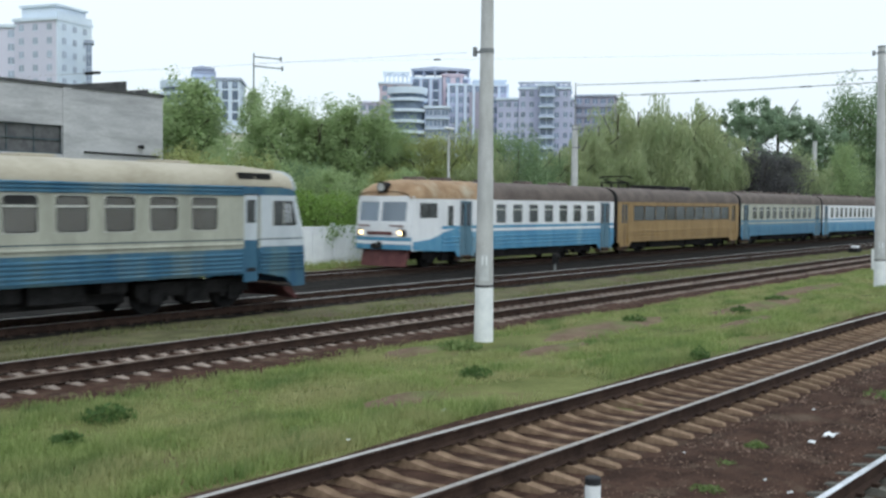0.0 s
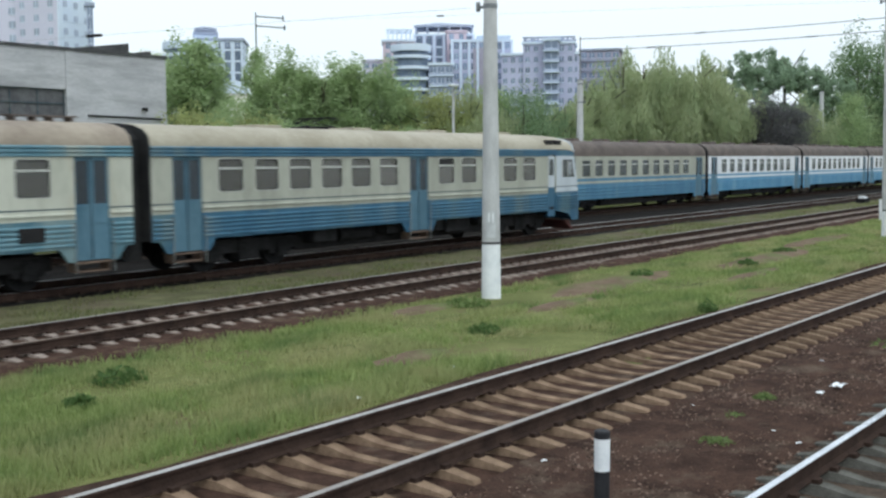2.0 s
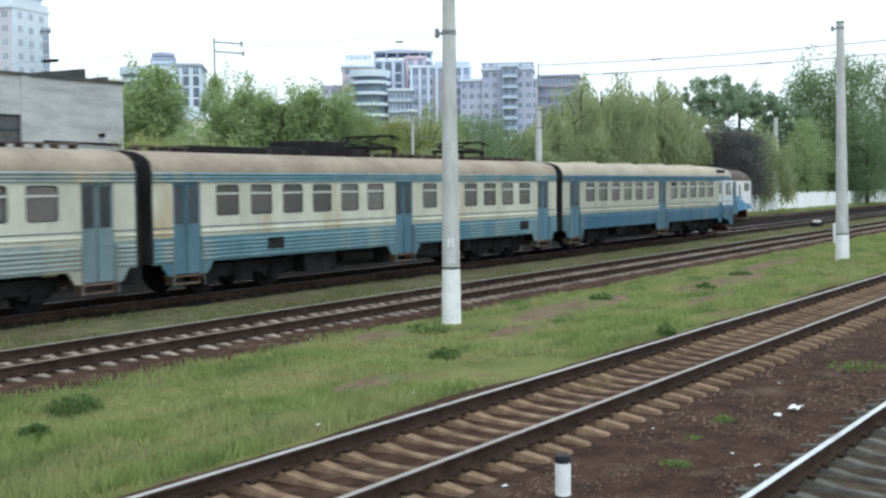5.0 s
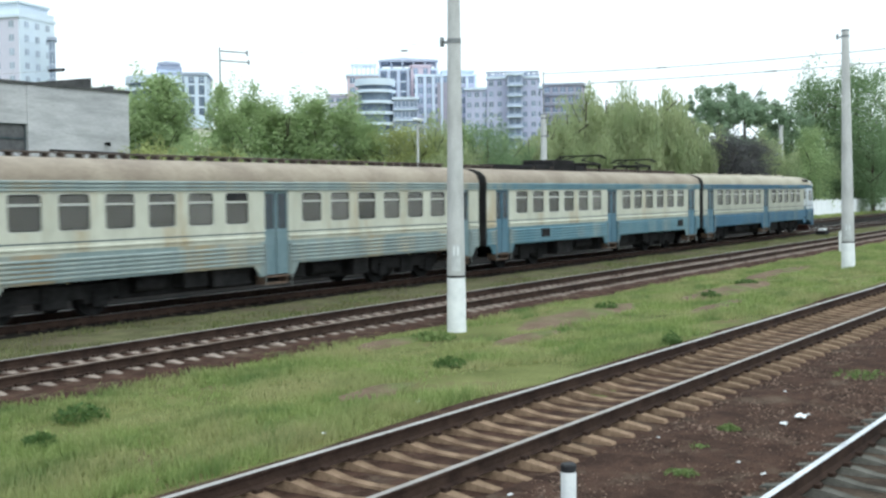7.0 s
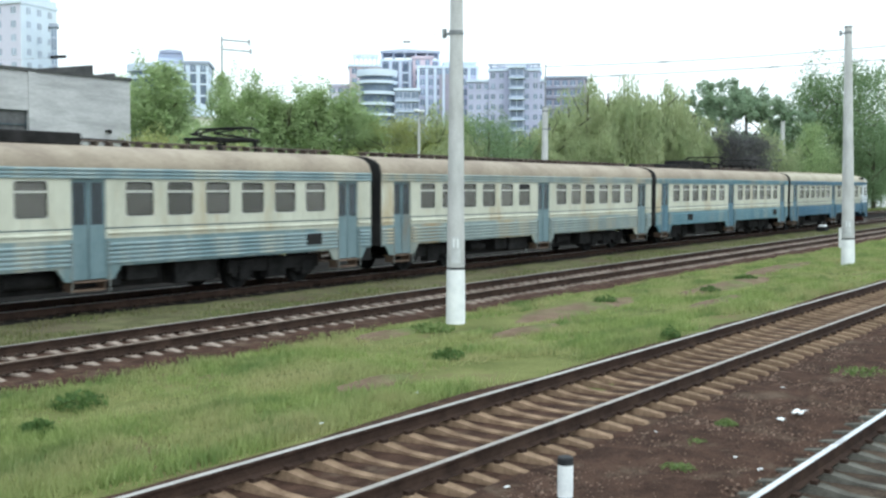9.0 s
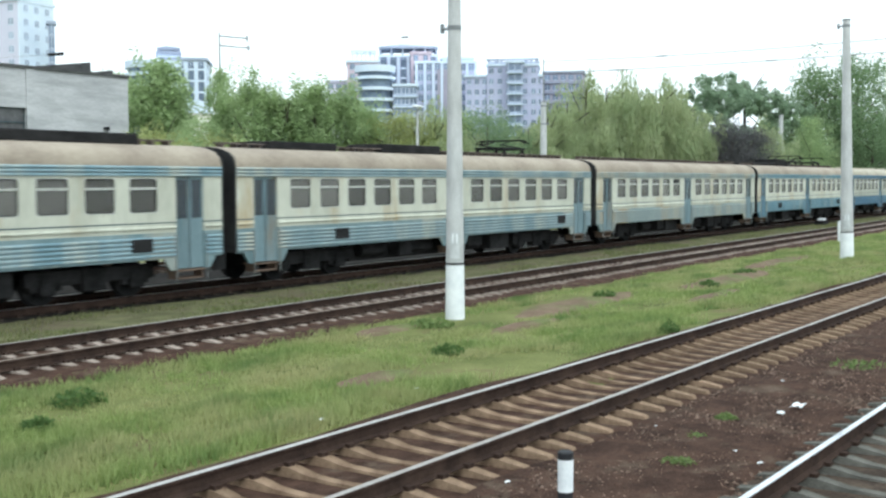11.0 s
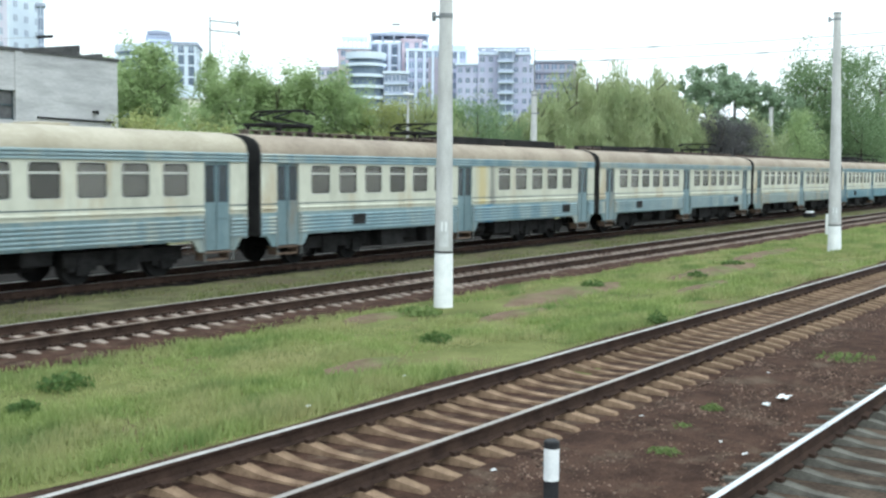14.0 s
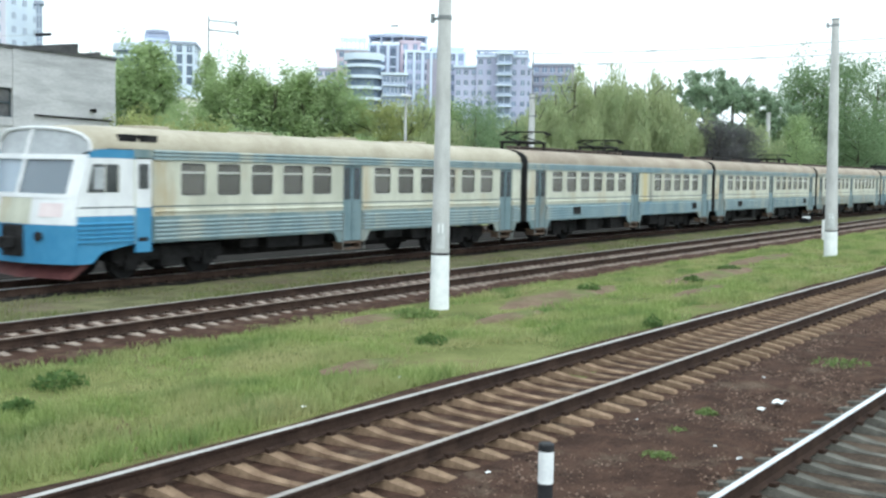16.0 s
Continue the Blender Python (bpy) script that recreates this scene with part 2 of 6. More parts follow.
# Rib crests paler than the sheeting: light on them painted in, plus chips.
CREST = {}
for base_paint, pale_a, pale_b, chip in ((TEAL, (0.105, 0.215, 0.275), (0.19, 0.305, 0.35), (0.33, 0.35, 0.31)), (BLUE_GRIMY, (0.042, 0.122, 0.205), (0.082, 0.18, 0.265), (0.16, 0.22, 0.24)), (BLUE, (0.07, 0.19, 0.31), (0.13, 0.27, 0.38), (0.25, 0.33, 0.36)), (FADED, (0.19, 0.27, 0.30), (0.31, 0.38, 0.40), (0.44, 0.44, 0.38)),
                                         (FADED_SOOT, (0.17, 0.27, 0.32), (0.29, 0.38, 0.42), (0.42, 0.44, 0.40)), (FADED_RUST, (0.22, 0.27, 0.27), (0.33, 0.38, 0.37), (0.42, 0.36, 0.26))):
    CREST[base_paint.name] = material("lit_chipped_crest_" + base_paint.name, pale_a, pale_b, 0.6, 1.3, 18, 0.05, stretch=(1, 1, 0.22), c3=chip, spot=0.58)
DOOR_BLUE = material("door_blue_paint", (0.06, 0.13, 0.185), (0.11, 0.20, 0.26), 0.55, 1.4, 18, 0.05, stretch=(1, 1, 0.3), vary=0.1)
DARK_LINE = material("dark_line_paint", (0.04, 0.07, 0.09), (0.09, 0.11, 0.11), 0.6, 2, 20, 0.0)
ROOF_A = material("beige_roof_paint", (0.245, 0.2, 0.16), (0.37, 0.315, 0.25), 0.75, 0.8, 12, 0.1, stretch=(1, 0.5, 1), c3=(0.25, 0.21, 0.16), spot=0.64)
WHITE = material("white_paint", (0.62, 0.63, 0.66), (0.76, 0.77, 0.79), 0.5, 1.2, 18, 0.03, stretch=(1, 1, 0.3))
DULL_WHITE = material("dull_white_paint", (0.42, 0.46, 0.50), (0.54, 0.58, 0.62), 0.5, 1.2, 18, 0.03, stretch=(1, 1, 0.3), c3=(0.36, 0.38, 0.36), spot=0.66)
B_BLUE = material("sky_blue_paint", (0.055, 0.2, 0.35), (0.12, 0.29, 0.43), 0.5, 1.2, 18, 0.03, stretch=(1, 1, 0.3), c3=(0.22, 0.36, 0.44), spot=0.6)
NOSE_BLUE = material("bright_blue_paint", (0.04, 0.19, 0.37), (0.075, 0.26, 0.45), 0.45, 1.2, 18, 0.03, stretch=(1, 1, 0.3), c3=(0.10, 0.22, 0.32), spot=0.66)
B_ROOF = material("brown_roof", (0.085, 0.068, 0.062), (0.16, 0.13, 0.115), 0.8, 0.8, 12, 0.1)
B_ROOF_RUST = material("rusty_cab_roof", (0.24, 0.15, 0.085), (0.40, 0.28, 0.175), 0.8, 1.2, 14, 0.1, c3=(0.42, 0.36, 0.27), spot=0.58)
OCHRE = material("ochre_paint", (0.215, 0.135, 0.05), (0.32, 0.215, 0.095), 0.55, 1.2, 18, 0.03, stretch=(1, 1, 0.3), c3=(0.16, 0.10, 0.05), spot=0.62)
RED = material("red_plow_paint", (0.085, 0.028, 0.03), (0.15, 0.055, 0.052), 0.6, 2, 20, 0.05)
UNDER = material("grimy_underframe", (0.014, 0.0138, 0.0145), (0.034, 0.033, 0.034), 0.85, 2, 20, 0.2, spec=0.06)
# Black rubber; also stands for the darkness in gaps and open lights.
RUBBER_AND_GAP = material("black_rubber_and_gap", (0.012, 0.012, 0.014), (0.03, 0.03, 0.03), 0.8, 2, 20, 0.1)
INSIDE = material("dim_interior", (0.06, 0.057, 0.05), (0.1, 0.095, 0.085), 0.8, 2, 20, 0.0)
GLASS = glass_material("dusty_coach_glass", (0.29, 0.28, 0.265), 0.2, 0.68)
FAR_GLASS = glass_material("dark_coach_glass", (0.15, 0.17, 0.19), 0.15, 0.6)
CAB_GLASS = glass_material("cab_glass", (0.48, 0.56, 0.66), 0.05, 0.6)
FRAME_M = material("window_frame_metal", (0.46, 0.46, 0.43), (0.60, 0.60, 0.56), 0.5, 3, 30, 0.0, metal=0.4)
DOOR_GLASS = glass_material("dark_door_glass", (0.13, 0.16, 0.20), 0.2, 0.72)
HANDRAIL = material("worn_grey_paint", (0.17, 0.19, 0.19), (0.28, 0.28, 0.26), 0.7, 3, 30, 0.05)
LAMP_ON = lamp_material("lit_headlight", (1.0, 0.66, 0.30), 3.5)
LAMP_OFF = glass_material("headlight_glass", (0.8, 0.8, 0.78), 0.1, 0.3)
PLASTER = material("grey_brick_wall", (0.38, 0.38, 0.395), (0.55, 0.55, 0.56), 0.9, 0.5, 9, 0.3, stretch=(0.4, 1, 2.2), c3=(0.31, 0.31, 0.32), spot=0.58)
DARK_ROOF = material("tar_roof", (0.06, 0.06, 0.062), (0.11, 0.11, 0.11), 0.9, 1, 12, 0.2, spec=0.06)
SHED_GLASS = material("dirty_shed_glazing", (0.07, 0.07, 0.075), (0.13, 0.13, 0.135), 0.4, 2, 14, 0.0)
# Distance haze is put into these facade and pane colours: paler and bluer.
HOUSE_PINK = material("hazed_pinkish_facade", (0.56, 0.46, 0.52), (0.65, 0.55, 0.61), 0.85, 0.08, 2, 0.0)
HOUSE_ROSE = material("hazed_rose_facade", (0.62, 0.61, 0.74), (0.69, 0.68, 0.80), 0.85, 0.08, 2, 0.0)
HOUSE_MAUVE = material("hazed_mauve_facade", (0.34, 0.32, 0.40), (0.43, 0.40, 0.48), 0.85, 0.08, 2, 0.0)
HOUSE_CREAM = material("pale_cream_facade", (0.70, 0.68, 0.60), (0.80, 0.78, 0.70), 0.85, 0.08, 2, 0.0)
HOUSE_LILAC = material("hazed_lilac_facade", (0.45, 0.46, 0.62), (0.54, 0.55, 0.71), 0.85, 0.08, 2, 0.0)
HOUSE_WHITE = material("hazed_white_facade", (0.66, 0.74, 0.87), (0.74, 0.82, 0.93), 0.85, 0.08, 2, 0.0)
HOUSE_GREY = material("hazed_grey_facade", (0.33, 0.37, 0.49), (0.42, 0.46, 0.58), 0.85, 0.08, 2, 0.0)
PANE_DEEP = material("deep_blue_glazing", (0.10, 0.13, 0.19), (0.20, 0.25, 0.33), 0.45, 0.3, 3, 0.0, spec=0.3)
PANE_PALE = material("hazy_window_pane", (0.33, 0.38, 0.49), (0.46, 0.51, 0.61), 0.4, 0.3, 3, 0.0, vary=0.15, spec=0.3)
PANE = material("hazed_far_pane", (0.15, 0.19, 0.28), (0.28, 0.33, 0.44), 0.25, 0.3, 3, 0.0, vary=0.3, spec=0.5)
BARK = material("bark", (0.06, 0.05, 0.04), (0.13, 0.11, 0.09), 0.95, 3, 30, 0.6, stretch=(1, 1, 0.3))
LEAF = [leaf_material("spring_leaves", (0.30, 0.40, 0.19), (0.43, 0.53, 0.29), (0.36, 0.45, 0.22), 4.0),
        leaf_material("willow_leaves", (0.32, 0.375, 0.20), (0.46, 0.50, 0.29), (0.36, 0.43, 0.24), 4.0),
        leaf_material("dark_leaves", (0.165, 0.25, 0.13), (0.28, 0.37, 0.205)),
        leaf_material("purple_leaves", (0.11, 0.11, 0.115), (0.17, 0.165, 0.165)),
        leaf_material("bright_leaves", (0.16, 0.27, 0.06), (0.30, 0.42, 0.12)),
        leaf_material("young_leaves", (0.31, 0.36, 0.13), (0.44, 0.48, 0.22), (0.38, 0.40, 0.17), 4.0),
        leaf_material("blue_green_leaves", (0.24, 0.33, 0.22), (0.36, 0.45, 0.31))]
GRASS = leaf_material("grass_blades", (0.205, 0.275, 0.085), (0.38, 0.44, 0.18), (0.41, 0.40, 0.20), 0.55, (0.145, 0.225, 0.075))
LOW_WEED = leaf_material("low_weed_leaves", (0.13, 0.19, 0.065), (0.24, 0.31, 0.12))
WEED = leaf_material("weed_leaves", (0.075, 0.13, 0.042), (0.15, 0.23, 0.075))
VERGE_GRASS = leaf_material("thin_verge_grass", (0.13, 0.165, 0.06), (0.25, 0.28, 0.12), (0.20, 0.185, 0.10), 0.8)


# ---- mesh helpers ----
def part(name, bm, mats, parent=None, label="", smooth=False):
    """Links a bmesh as one mesh object under a thing or a part."""
    me = bpy.data.meshes.new(name)
    bm.to_mesh(me)
    bm.free()
    for m in mats if isinstance(mats, (list, tuple)) else [mats]:
        me.materials.append(m)
    if smooth:
        for p in me.polygons:
            p.use_smooth = True
        me.set_sharp_from_angle(angle=radians(42))
    ob = new(name, me)
    if parent is not None:
        ob.parent = parent
    return tagged(ob, label)


def shared(name, me, parent, m, label=""):
    """Another object on mesh data that exists already."""
    ob = new(name, me)
    ob.parent = parent
    ob.matrix_basis = m
    return tagged(ob, label)


def box(bm, x0, x1, y0, y1, z0, z1, mi=0, bev=0.0):
    v = [bm.verts.new(p) for p in ((x0, y0, z0), (x1, y0, z0), (x1, y1, z0), (x0, y1, z0), (x0, y0, z1), (x1, y0, z1), (x1, y1, z1), (x0, y1, z1))]
    fs = [bm.faces.new([v[i] for i in q]) for q in ((3, 2, 1, 0), (4, 5, 6, 7), (0, 1, 5, 4), (1, 2, 6, 5), (2, 3, 7, 6), (3, 0, 4, 7))]
    for f in fs:
        f.material_index = mi
    if bev:
        es = list({e for f in fs for e in f.edges})
        bmesh.ops.bevel(bm, geom=es, offset=bev, segments=2, affect="EDGES", profile=0.5)
    return fs


def tube(bm, a, b, r0, r1=None, n=8, mi=0, caps=True):
    a, b, r1 = Vector(a), Vector(b), r0 if r1 is None else r1
    q = (b - a).to_track_quat("Z", "Y").to_matrix()
    ring = [[bm.verts.new(c + q @ Vector((r * math.cos(2 * math.pi * i / n), r * math.sin(2 * math.pi * i / n), 0))) for i in range(n)] for c, r in ((a, r0), (b, r1))]
    fs = [bm.faces.new((ring[0][i], ring[0][(i + 1) % n], ring[1][(i + 1) % n], ring[1][i])) for i in range(n)]
    if caps:
        fs += [bm.faces.new(ring[0][::-1]), bm.faces.new(ring[1])]
    for f in fs:
        f.material_index = mi
    return fs


def sweep(bm, profile, stations, mi=0, closed=True):
    """A profile [(y, z)] carried along stations (x, dy, dz)."""
    rows = [[bm.verts.new((x, y + dy, z + dz)) for y, z in profile] for x, dy, dz in stations]
    n = len(profile)
    fs = []
    for a, b in zip(rows, rows[1:]):
        for i in range(n if closed else n - 1):
            fs.append(bm.faces.new((a[i], a[(i + 1) % n], b[(i + 1) % n], b[i])))
    if closed:
        fs += [bm.faces.new(rows[0][::-1]), bm.faces.new(rows[-1])]
    for f in fs:
        f.material_index = mi
    return fs


def empty(name, label, category, group="", kind=""):
    return tagged(new(name), label, category, group, kind)


# ---- ground ----
def ground():
    bm = bmesh.new()
    xs = sorted({-2500, -900, -300, -120, -60, *np.arange(-30, 90.1, 1.5), 110, 140, 180, 240, 320, 450, 700, 1200, 3000})
    ys = sorted({-2500, -700, -200, -60, -20, *np.arange(-6, 62.1, 1.5), 75, 95, 130, 180, 260, 400, 700, 1300, 3000})
    grid = []
    for x in xs:
        row = []
        for y in ys:
            near = -25 < x < 85 and -4 < y < 36
            dip = 0.3 * max(0.0, min(1.0, (y - 24.6) / 1.5, (36.3 - y) / 1.2))   # the far tracks lie a little lower
            z = -0.30 - dip + (0.06 * noise.noise((x * 0.21, y * 0.33, 0.0)) if near else 0.0)
            row.append(bm.verts.new((x, y, z)))
        grid.append(row)
    for i in range(len(xs) - 1):
        for j in range(len(ys) - 1):
            bm.faces.new((grid[i][j], grid[i + 1][j], grid[i + 1][j + 1], grid[i][j + 1]))
    g = part("ground", bm, TURF, smooth=True)
    tagged(g, "patchy grass and earth ground beside the railway tracks", "ground", kind="structure")


def strip(name, x0, x1, yc, half, slope, top, mat_, label):
    """A low bank of earth or stone along a track, its surface uneven."""
    bm = bmesh.new()
    cols = [-half - 0.35, -half, -half * 0.6, -half * 0.2, half * 0.2, half * 0.6, half, half + 0.35]
    xs = np.concatenate([np.arange(x0, min(x1, 70), 0.7), np.arange(70, x1, 12)]) if x1 > 70 else np.arange(x0, x1, 0.7)
    rows = []
    for x in xs:
        row = []
        for k, c in enumerate(cols):
            z = top if 0 < k < len(cols) - 1 else top - 0.17
            wob = 0.25 * noise.noise((x * 0.5, c + yc, 3.0)) if k in (0, 1, 6, 7) else 0
            row.append(bm.verts.new((x, yc + slope * (x - 10) + c + wob, z + 0.03 * noise.noise((x * 1.3, c * 1.7, yc)))))
        rows.append(row)
    for a, b in zip(rows, rows[1:]):
        for i in range(len(cols) - 1):
            bm.faces.new((a[i], b[i], b[i + 1], a[i + 1]))
    return tagged(part(name, bm, mat_, smooth=True), label, "ballast bed", kind="structure")


RAIL = [(-0.066, -0.175), (0.066, -0.175), (0.066, -0.165), (0.012, -0.145), (0.009, -0.05), (0.036, -0.038), (0.036, -0.006), (0.030, 0.0), (-0.030, 0.0), (-0.036, -0.006), (-0.036, -0.038), (-0.009, -0.05), (-0.012, -0.145), (-0.066, -0.165)]


def sleeper_mesh(mat_):
    """A prestressed sleeper: wide rail seats, a sunken waist and sloped ends, with rail clips."""
    bm = bmesh.new()
    st = [(-1.30, 0.05, -0.275), (-1.26, 0.062, -0.224), (-0.95, 0.078, -0.178), (-0.62, 0.082, -0.178), (-0.35, 0.066, -0.228), (0.0, 0.058, -0.240),
          (0.35, 0.066, -0.228), (0.62, 0.082, -0.178), (0.95, 0.078, -0.178), (1.26, 0.062, -0.224), (1.30, 0.05, -0.275)]
    rows = [[bm.verts.new(p) for p in ((-w - 0.035, y, -0.40), (-w, y, z), (w, y, z), (w + 0.035, y, -0.40))] for y, w, z in st]
    for a, b in zip(rows, rows[1:]):
        for i in range(3):
            bm.faces.new((a[i], a[i + 1], b[i + 1], b[i]))
    bm.faces.new(rows[0][::-1]), bm.faces.new(rows[-1])
    for y in (-0.90, -0.69, 0.69, 0.90):
        box(bm, -0.05, 0.05, y - 0.035, y + 0.035, -0.18, -0.135, 1)
    me = bpy.data.meshes.new("sleeper")
    bm.to_mesh(me), bm.free()
    me.materials.append(mat_), me.materials.append(RAIL_SIDE)
    return me


def track(yc, slope, x0, x1, near0, near1, mat_, head, label, gauge=1.58, first=0.0, z=0.0, near_head=None, pitch=0.545):
    """One railway track: two rails and its sleepers, on the line y = yc + slope * (x - 10)."""
    t = empty("railway_track", label, "railway track", kind="structure")
    t.matrix_basis = pose(10, yc, z, 0, 0, math.degrees(math.atan(slope)))
    for side, top in ((-1, near_head or head), (1, head)):
        bm = bmesh.new()
        fs = sweep(bm, [(y, z) for y, z in RAIL], [(x, side * gauge / 2, 0) for x in np.linspace(x0 - 10, x1 - 10, 12)])
        for f in fs:
            if f.normal.z > 0.8 or (f.calc_center_median().z > -0.004):
                f.material_index = 1
        bm.normal_update()
        for f in bm.faces:
            if abs(f.normal.z) > 0.5 and f.calc_center_median().z > -0.005:
                f.material_index = 1
        part("rail", bm, [RAIL_SIDE, top], t, "steel rail with a worn head")
    me = sleeper_mesh(mat_)
    far = bmesh.new()
    n0, n1 = int((x0 - 10) / pitch), int((x1 - 10) / pitch)
    rnd = random.Random(int(yc * 100))
    for i in range(n0, n1):
        x = i * pitch + first + rnd.uniform(-0.02, 0.02)
        if near0 <= x + 10 <= near1:
            shared("sleeper", me, t, pose(x, rnd.uniform(-0.03, 0.03), rnd.uniform(-0.012, 0.006), 0, 0, rnd.uniform(-1.2, 1.2)))
        elif x + 10 < 130:
            box(far, x - 0.12, x + 0.12, -1.33, 1.33, -0.4, -0.19)
    tagged(part("far_sleepers", far, mat_, t, "row of concrete sleepers"), kind="stuff")
    return t


ground()
SL0, SL1, SL2 = -0.030, -0.020, 0.006
strip("soil_strip", -60, 120, 4.55, 1.05, -0.024, -0.235, SOIL, "dark brown oily earth strip between two tracks")
strip("ballast_front", -60, 220, 2.25, 1.75, SL0, -0.262, BALLAST, "dirty ballast bed under the nearest track")
strip("ballast_middle", -60, 220, 7.05, 1.62, SL1, -0.265, SOIL, "brown ballast bed worn with oil and earth")
strip("ballast_second", -60, 260, 16.2, 1.75, SL2, -0.216, SOIL, "brown ballast bed beside grass")
strip("verge_strip", -60, 260, 19.25, 1.55, 0.0, -0.195, VERGE, "trodden dull verge of earth and thin grass between tracks")
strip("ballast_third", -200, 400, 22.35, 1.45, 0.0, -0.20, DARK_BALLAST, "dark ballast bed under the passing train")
strip("pale_path", -200, 400, 23.92, 0.34, 0.0, -0.18, PALE_STRIP, "pale strip along the track")
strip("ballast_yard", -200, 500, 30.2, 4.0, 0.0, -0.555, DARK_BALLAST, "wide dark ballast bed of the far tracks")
track(2.32, SL0, -60, 200, 7, 22, GREY_SLEEPER, RAIL_BRIGHT, "railway track with polished rails and grey concrete sleepers")
track(6.955, SL1, -60, 220, 4, 58, SLEEPER, RAIL_TOP, "railway track with worn rails and brown-stained concrete sleepers", gauge=1.61, first=0.07, near_head=RAIL_MID, pitch=0.512)
track(16.17, SL2, -60, 260, 8, 75, PALE_SLEEPER, RAIL_MID, "rusty little-used railway track with concrete sleepers", gauge=1.6, first=0.12, near_head=RAIL_DULL, pitch=0.457)
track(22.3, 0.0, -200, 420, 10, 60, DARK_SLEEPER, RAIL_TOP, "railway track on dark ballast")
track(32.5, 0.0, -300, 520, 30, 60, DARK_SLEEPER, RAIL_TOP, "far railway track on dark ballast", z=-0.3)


# ---- trains ----
W = 1.70            # half width of a coach
PITCH = 21.45
END = 0.27          # from the middle of a gap to the coach's end wall
WIN = [2.38 + 1.28 * k for k in range(6)]
WIN2 = [11.77 + 1.28 * k for k in range(6)]


def side_wall(c, y, spans, zs, mats, xa, xb, holes, skirt, well):
    """One long side. zs: heights of the paint bands with a material index each; holes: (x0, x1, z0, z1); skirt: lower edge; well: door wells reach lower."""
    bm = bmesh.new()
    xcut = sorted({xa, xb, *[v for h in holes for v in h[:2]]})
    zcut = sorted({z for z, _ in zs} | {v for h in holes for v in h[2:] if v > skirt})
    for x0, x1 in zip(xcut, xcut[1:]):
        for z0, z1 in zip(zcut, zcut[1:]):
            xm, zm = (x0 + x1) / 2, (z0 + z1) / 2
            if any(h[0] < xm < h[1] and h[2] < zm < h[3] for h in holes):
                continue
            f = bm.faces.new([bm.verts.new(p) for p in ((x0, y, z0), (x1, y, z0), (x1, y, z1), (x0, y, z1))])
            f.material_index = [m for z, m in zs if z <= zm][-1]
    low = [m for z, m in zs][0]
    for x0, x1 in well:
        # splayed cheeks of the door wells, below the skirt line
        for a, b in ((x0 - 0.42, x0), (x1, x1 + 0.42)):
            a, b = max(a, xa), min(b, xb)
            tip = (a + 0.22 if a < x0 - 0.01 and a < x0 else b - 0.22)
            pts = ((a, y, skirt), (b, y, skirt), (b, y, skirt - 0.30), (tip, y, skirt - 0.30)) if b <= x0 + 0.001 else ((a, y, skirt), (b, y, skirt), (tip, y, skirt - 0.30), (a, y, skirt - 0.30))
            f = bm.faces.new([bm.verts.new(p) for p in pts])
            f.material_index = low
    bmesh.ops.remove_doubles(bm, verts=bm.verts, dist=0.0005)
    geo = bmesh.ops.extrude_face_region(bm, geom=bm.faces[:])
    for v in geo["geom"]:
        if isinstance(v, bmesh.types.BMVert):
            v.co.y -= math.copysign(0.05, y)
    bmesh.ops.recalc_face_normals(bm, faces=bm.faces[:])
    return part("side_wall", bm, mats, c)


def roof_profile(top, base, w=W):
    pts = [(w, base), (w, base + 0.04), (w * 0.965, base + (top - base) * 0.42), (w * 0.86, base + (top - base) * 0.68), (w * 0.66, base + (top - base) * 0.87), (w * 0.36, base + (top - base) * 0.965), (0, top)]
    return pts + [(-a, b) for a, b in pts[-2::-1]]


def window_mesh(w, h, bar=0.30, glass=None, frame_m=None):
    """Frame with a bar under the sliding top light, in the plane y = 0, lower corner at the origin."""
    bm = bmesh.new()
    t = 0.035
    box(bm, t, w - t, -0.016, 0.03, h - bar * h - 0.028, h - bar * h + 0.028)

    def ring(inset, rad, y):
        out = []
        for q, (cx, cz) in enumerate(((w - inset - rad, h - inset - rad), (inset + rad, h - inset - rad), (inset + rad, inset + rad), (w - inset - rad, inset + rad))):
            for k in range(5):
                a = math.pi / 2 * (q + k / 4)
                out.append(bm.verts.new((cx + rad * math.cos(a), y, cz + rad * math.sin(a))))
        return out

    # rounded frame with a dark rubber seal round the glass
    loops = [ring(0.0, 0.004, 0.02), ring(0.0, 0.004, -0.012), ring(0.018, 0.085, -0.016), ring(0.044, 0.062, -0.010), ring(0.044, 0.062, 0.02)]
    for k, (u, v) in enumerate(zip(loops, loops[1:])):
        for i in range(20):
            bm.faces.new((u[i], u[(i + 1) % 20], v[(i + 1) % 20], v[i])).material_index = 1 if k >= 2 else 0
    bmesh.ops.recalc_face_normals(bm, faces=bm.faces[:])
    fr = bpy.data.meshes.new("window_frame")
    bm.to_mesh(fr), bm.free()
    fr.materials.append(frame_m or FRAME_M), fr.materials.append(RUBBER_AND_GAP)
    bm = bmesh.new()
    box(bm, t * 0.5, w - t * 0.5, 0.012, 0.018, t * 0.5, h - t * 0.5)
    pn = bpy.data.meshes.new("pane")
    bm.to_mesh(pn), bm.free()
    pn.materials.append(glass or GLASS)
    return fr, pn


WINDOW_A, WINDOW_B = window_mesh(0.86, 0.84), window_mesh(0.95, 0.98, 0.28, FAR_GLASS)
WINDOW_WIDE = window_mesh(1.62, 0.98, 0.001, FAR_GLASS, RUST_STEP)


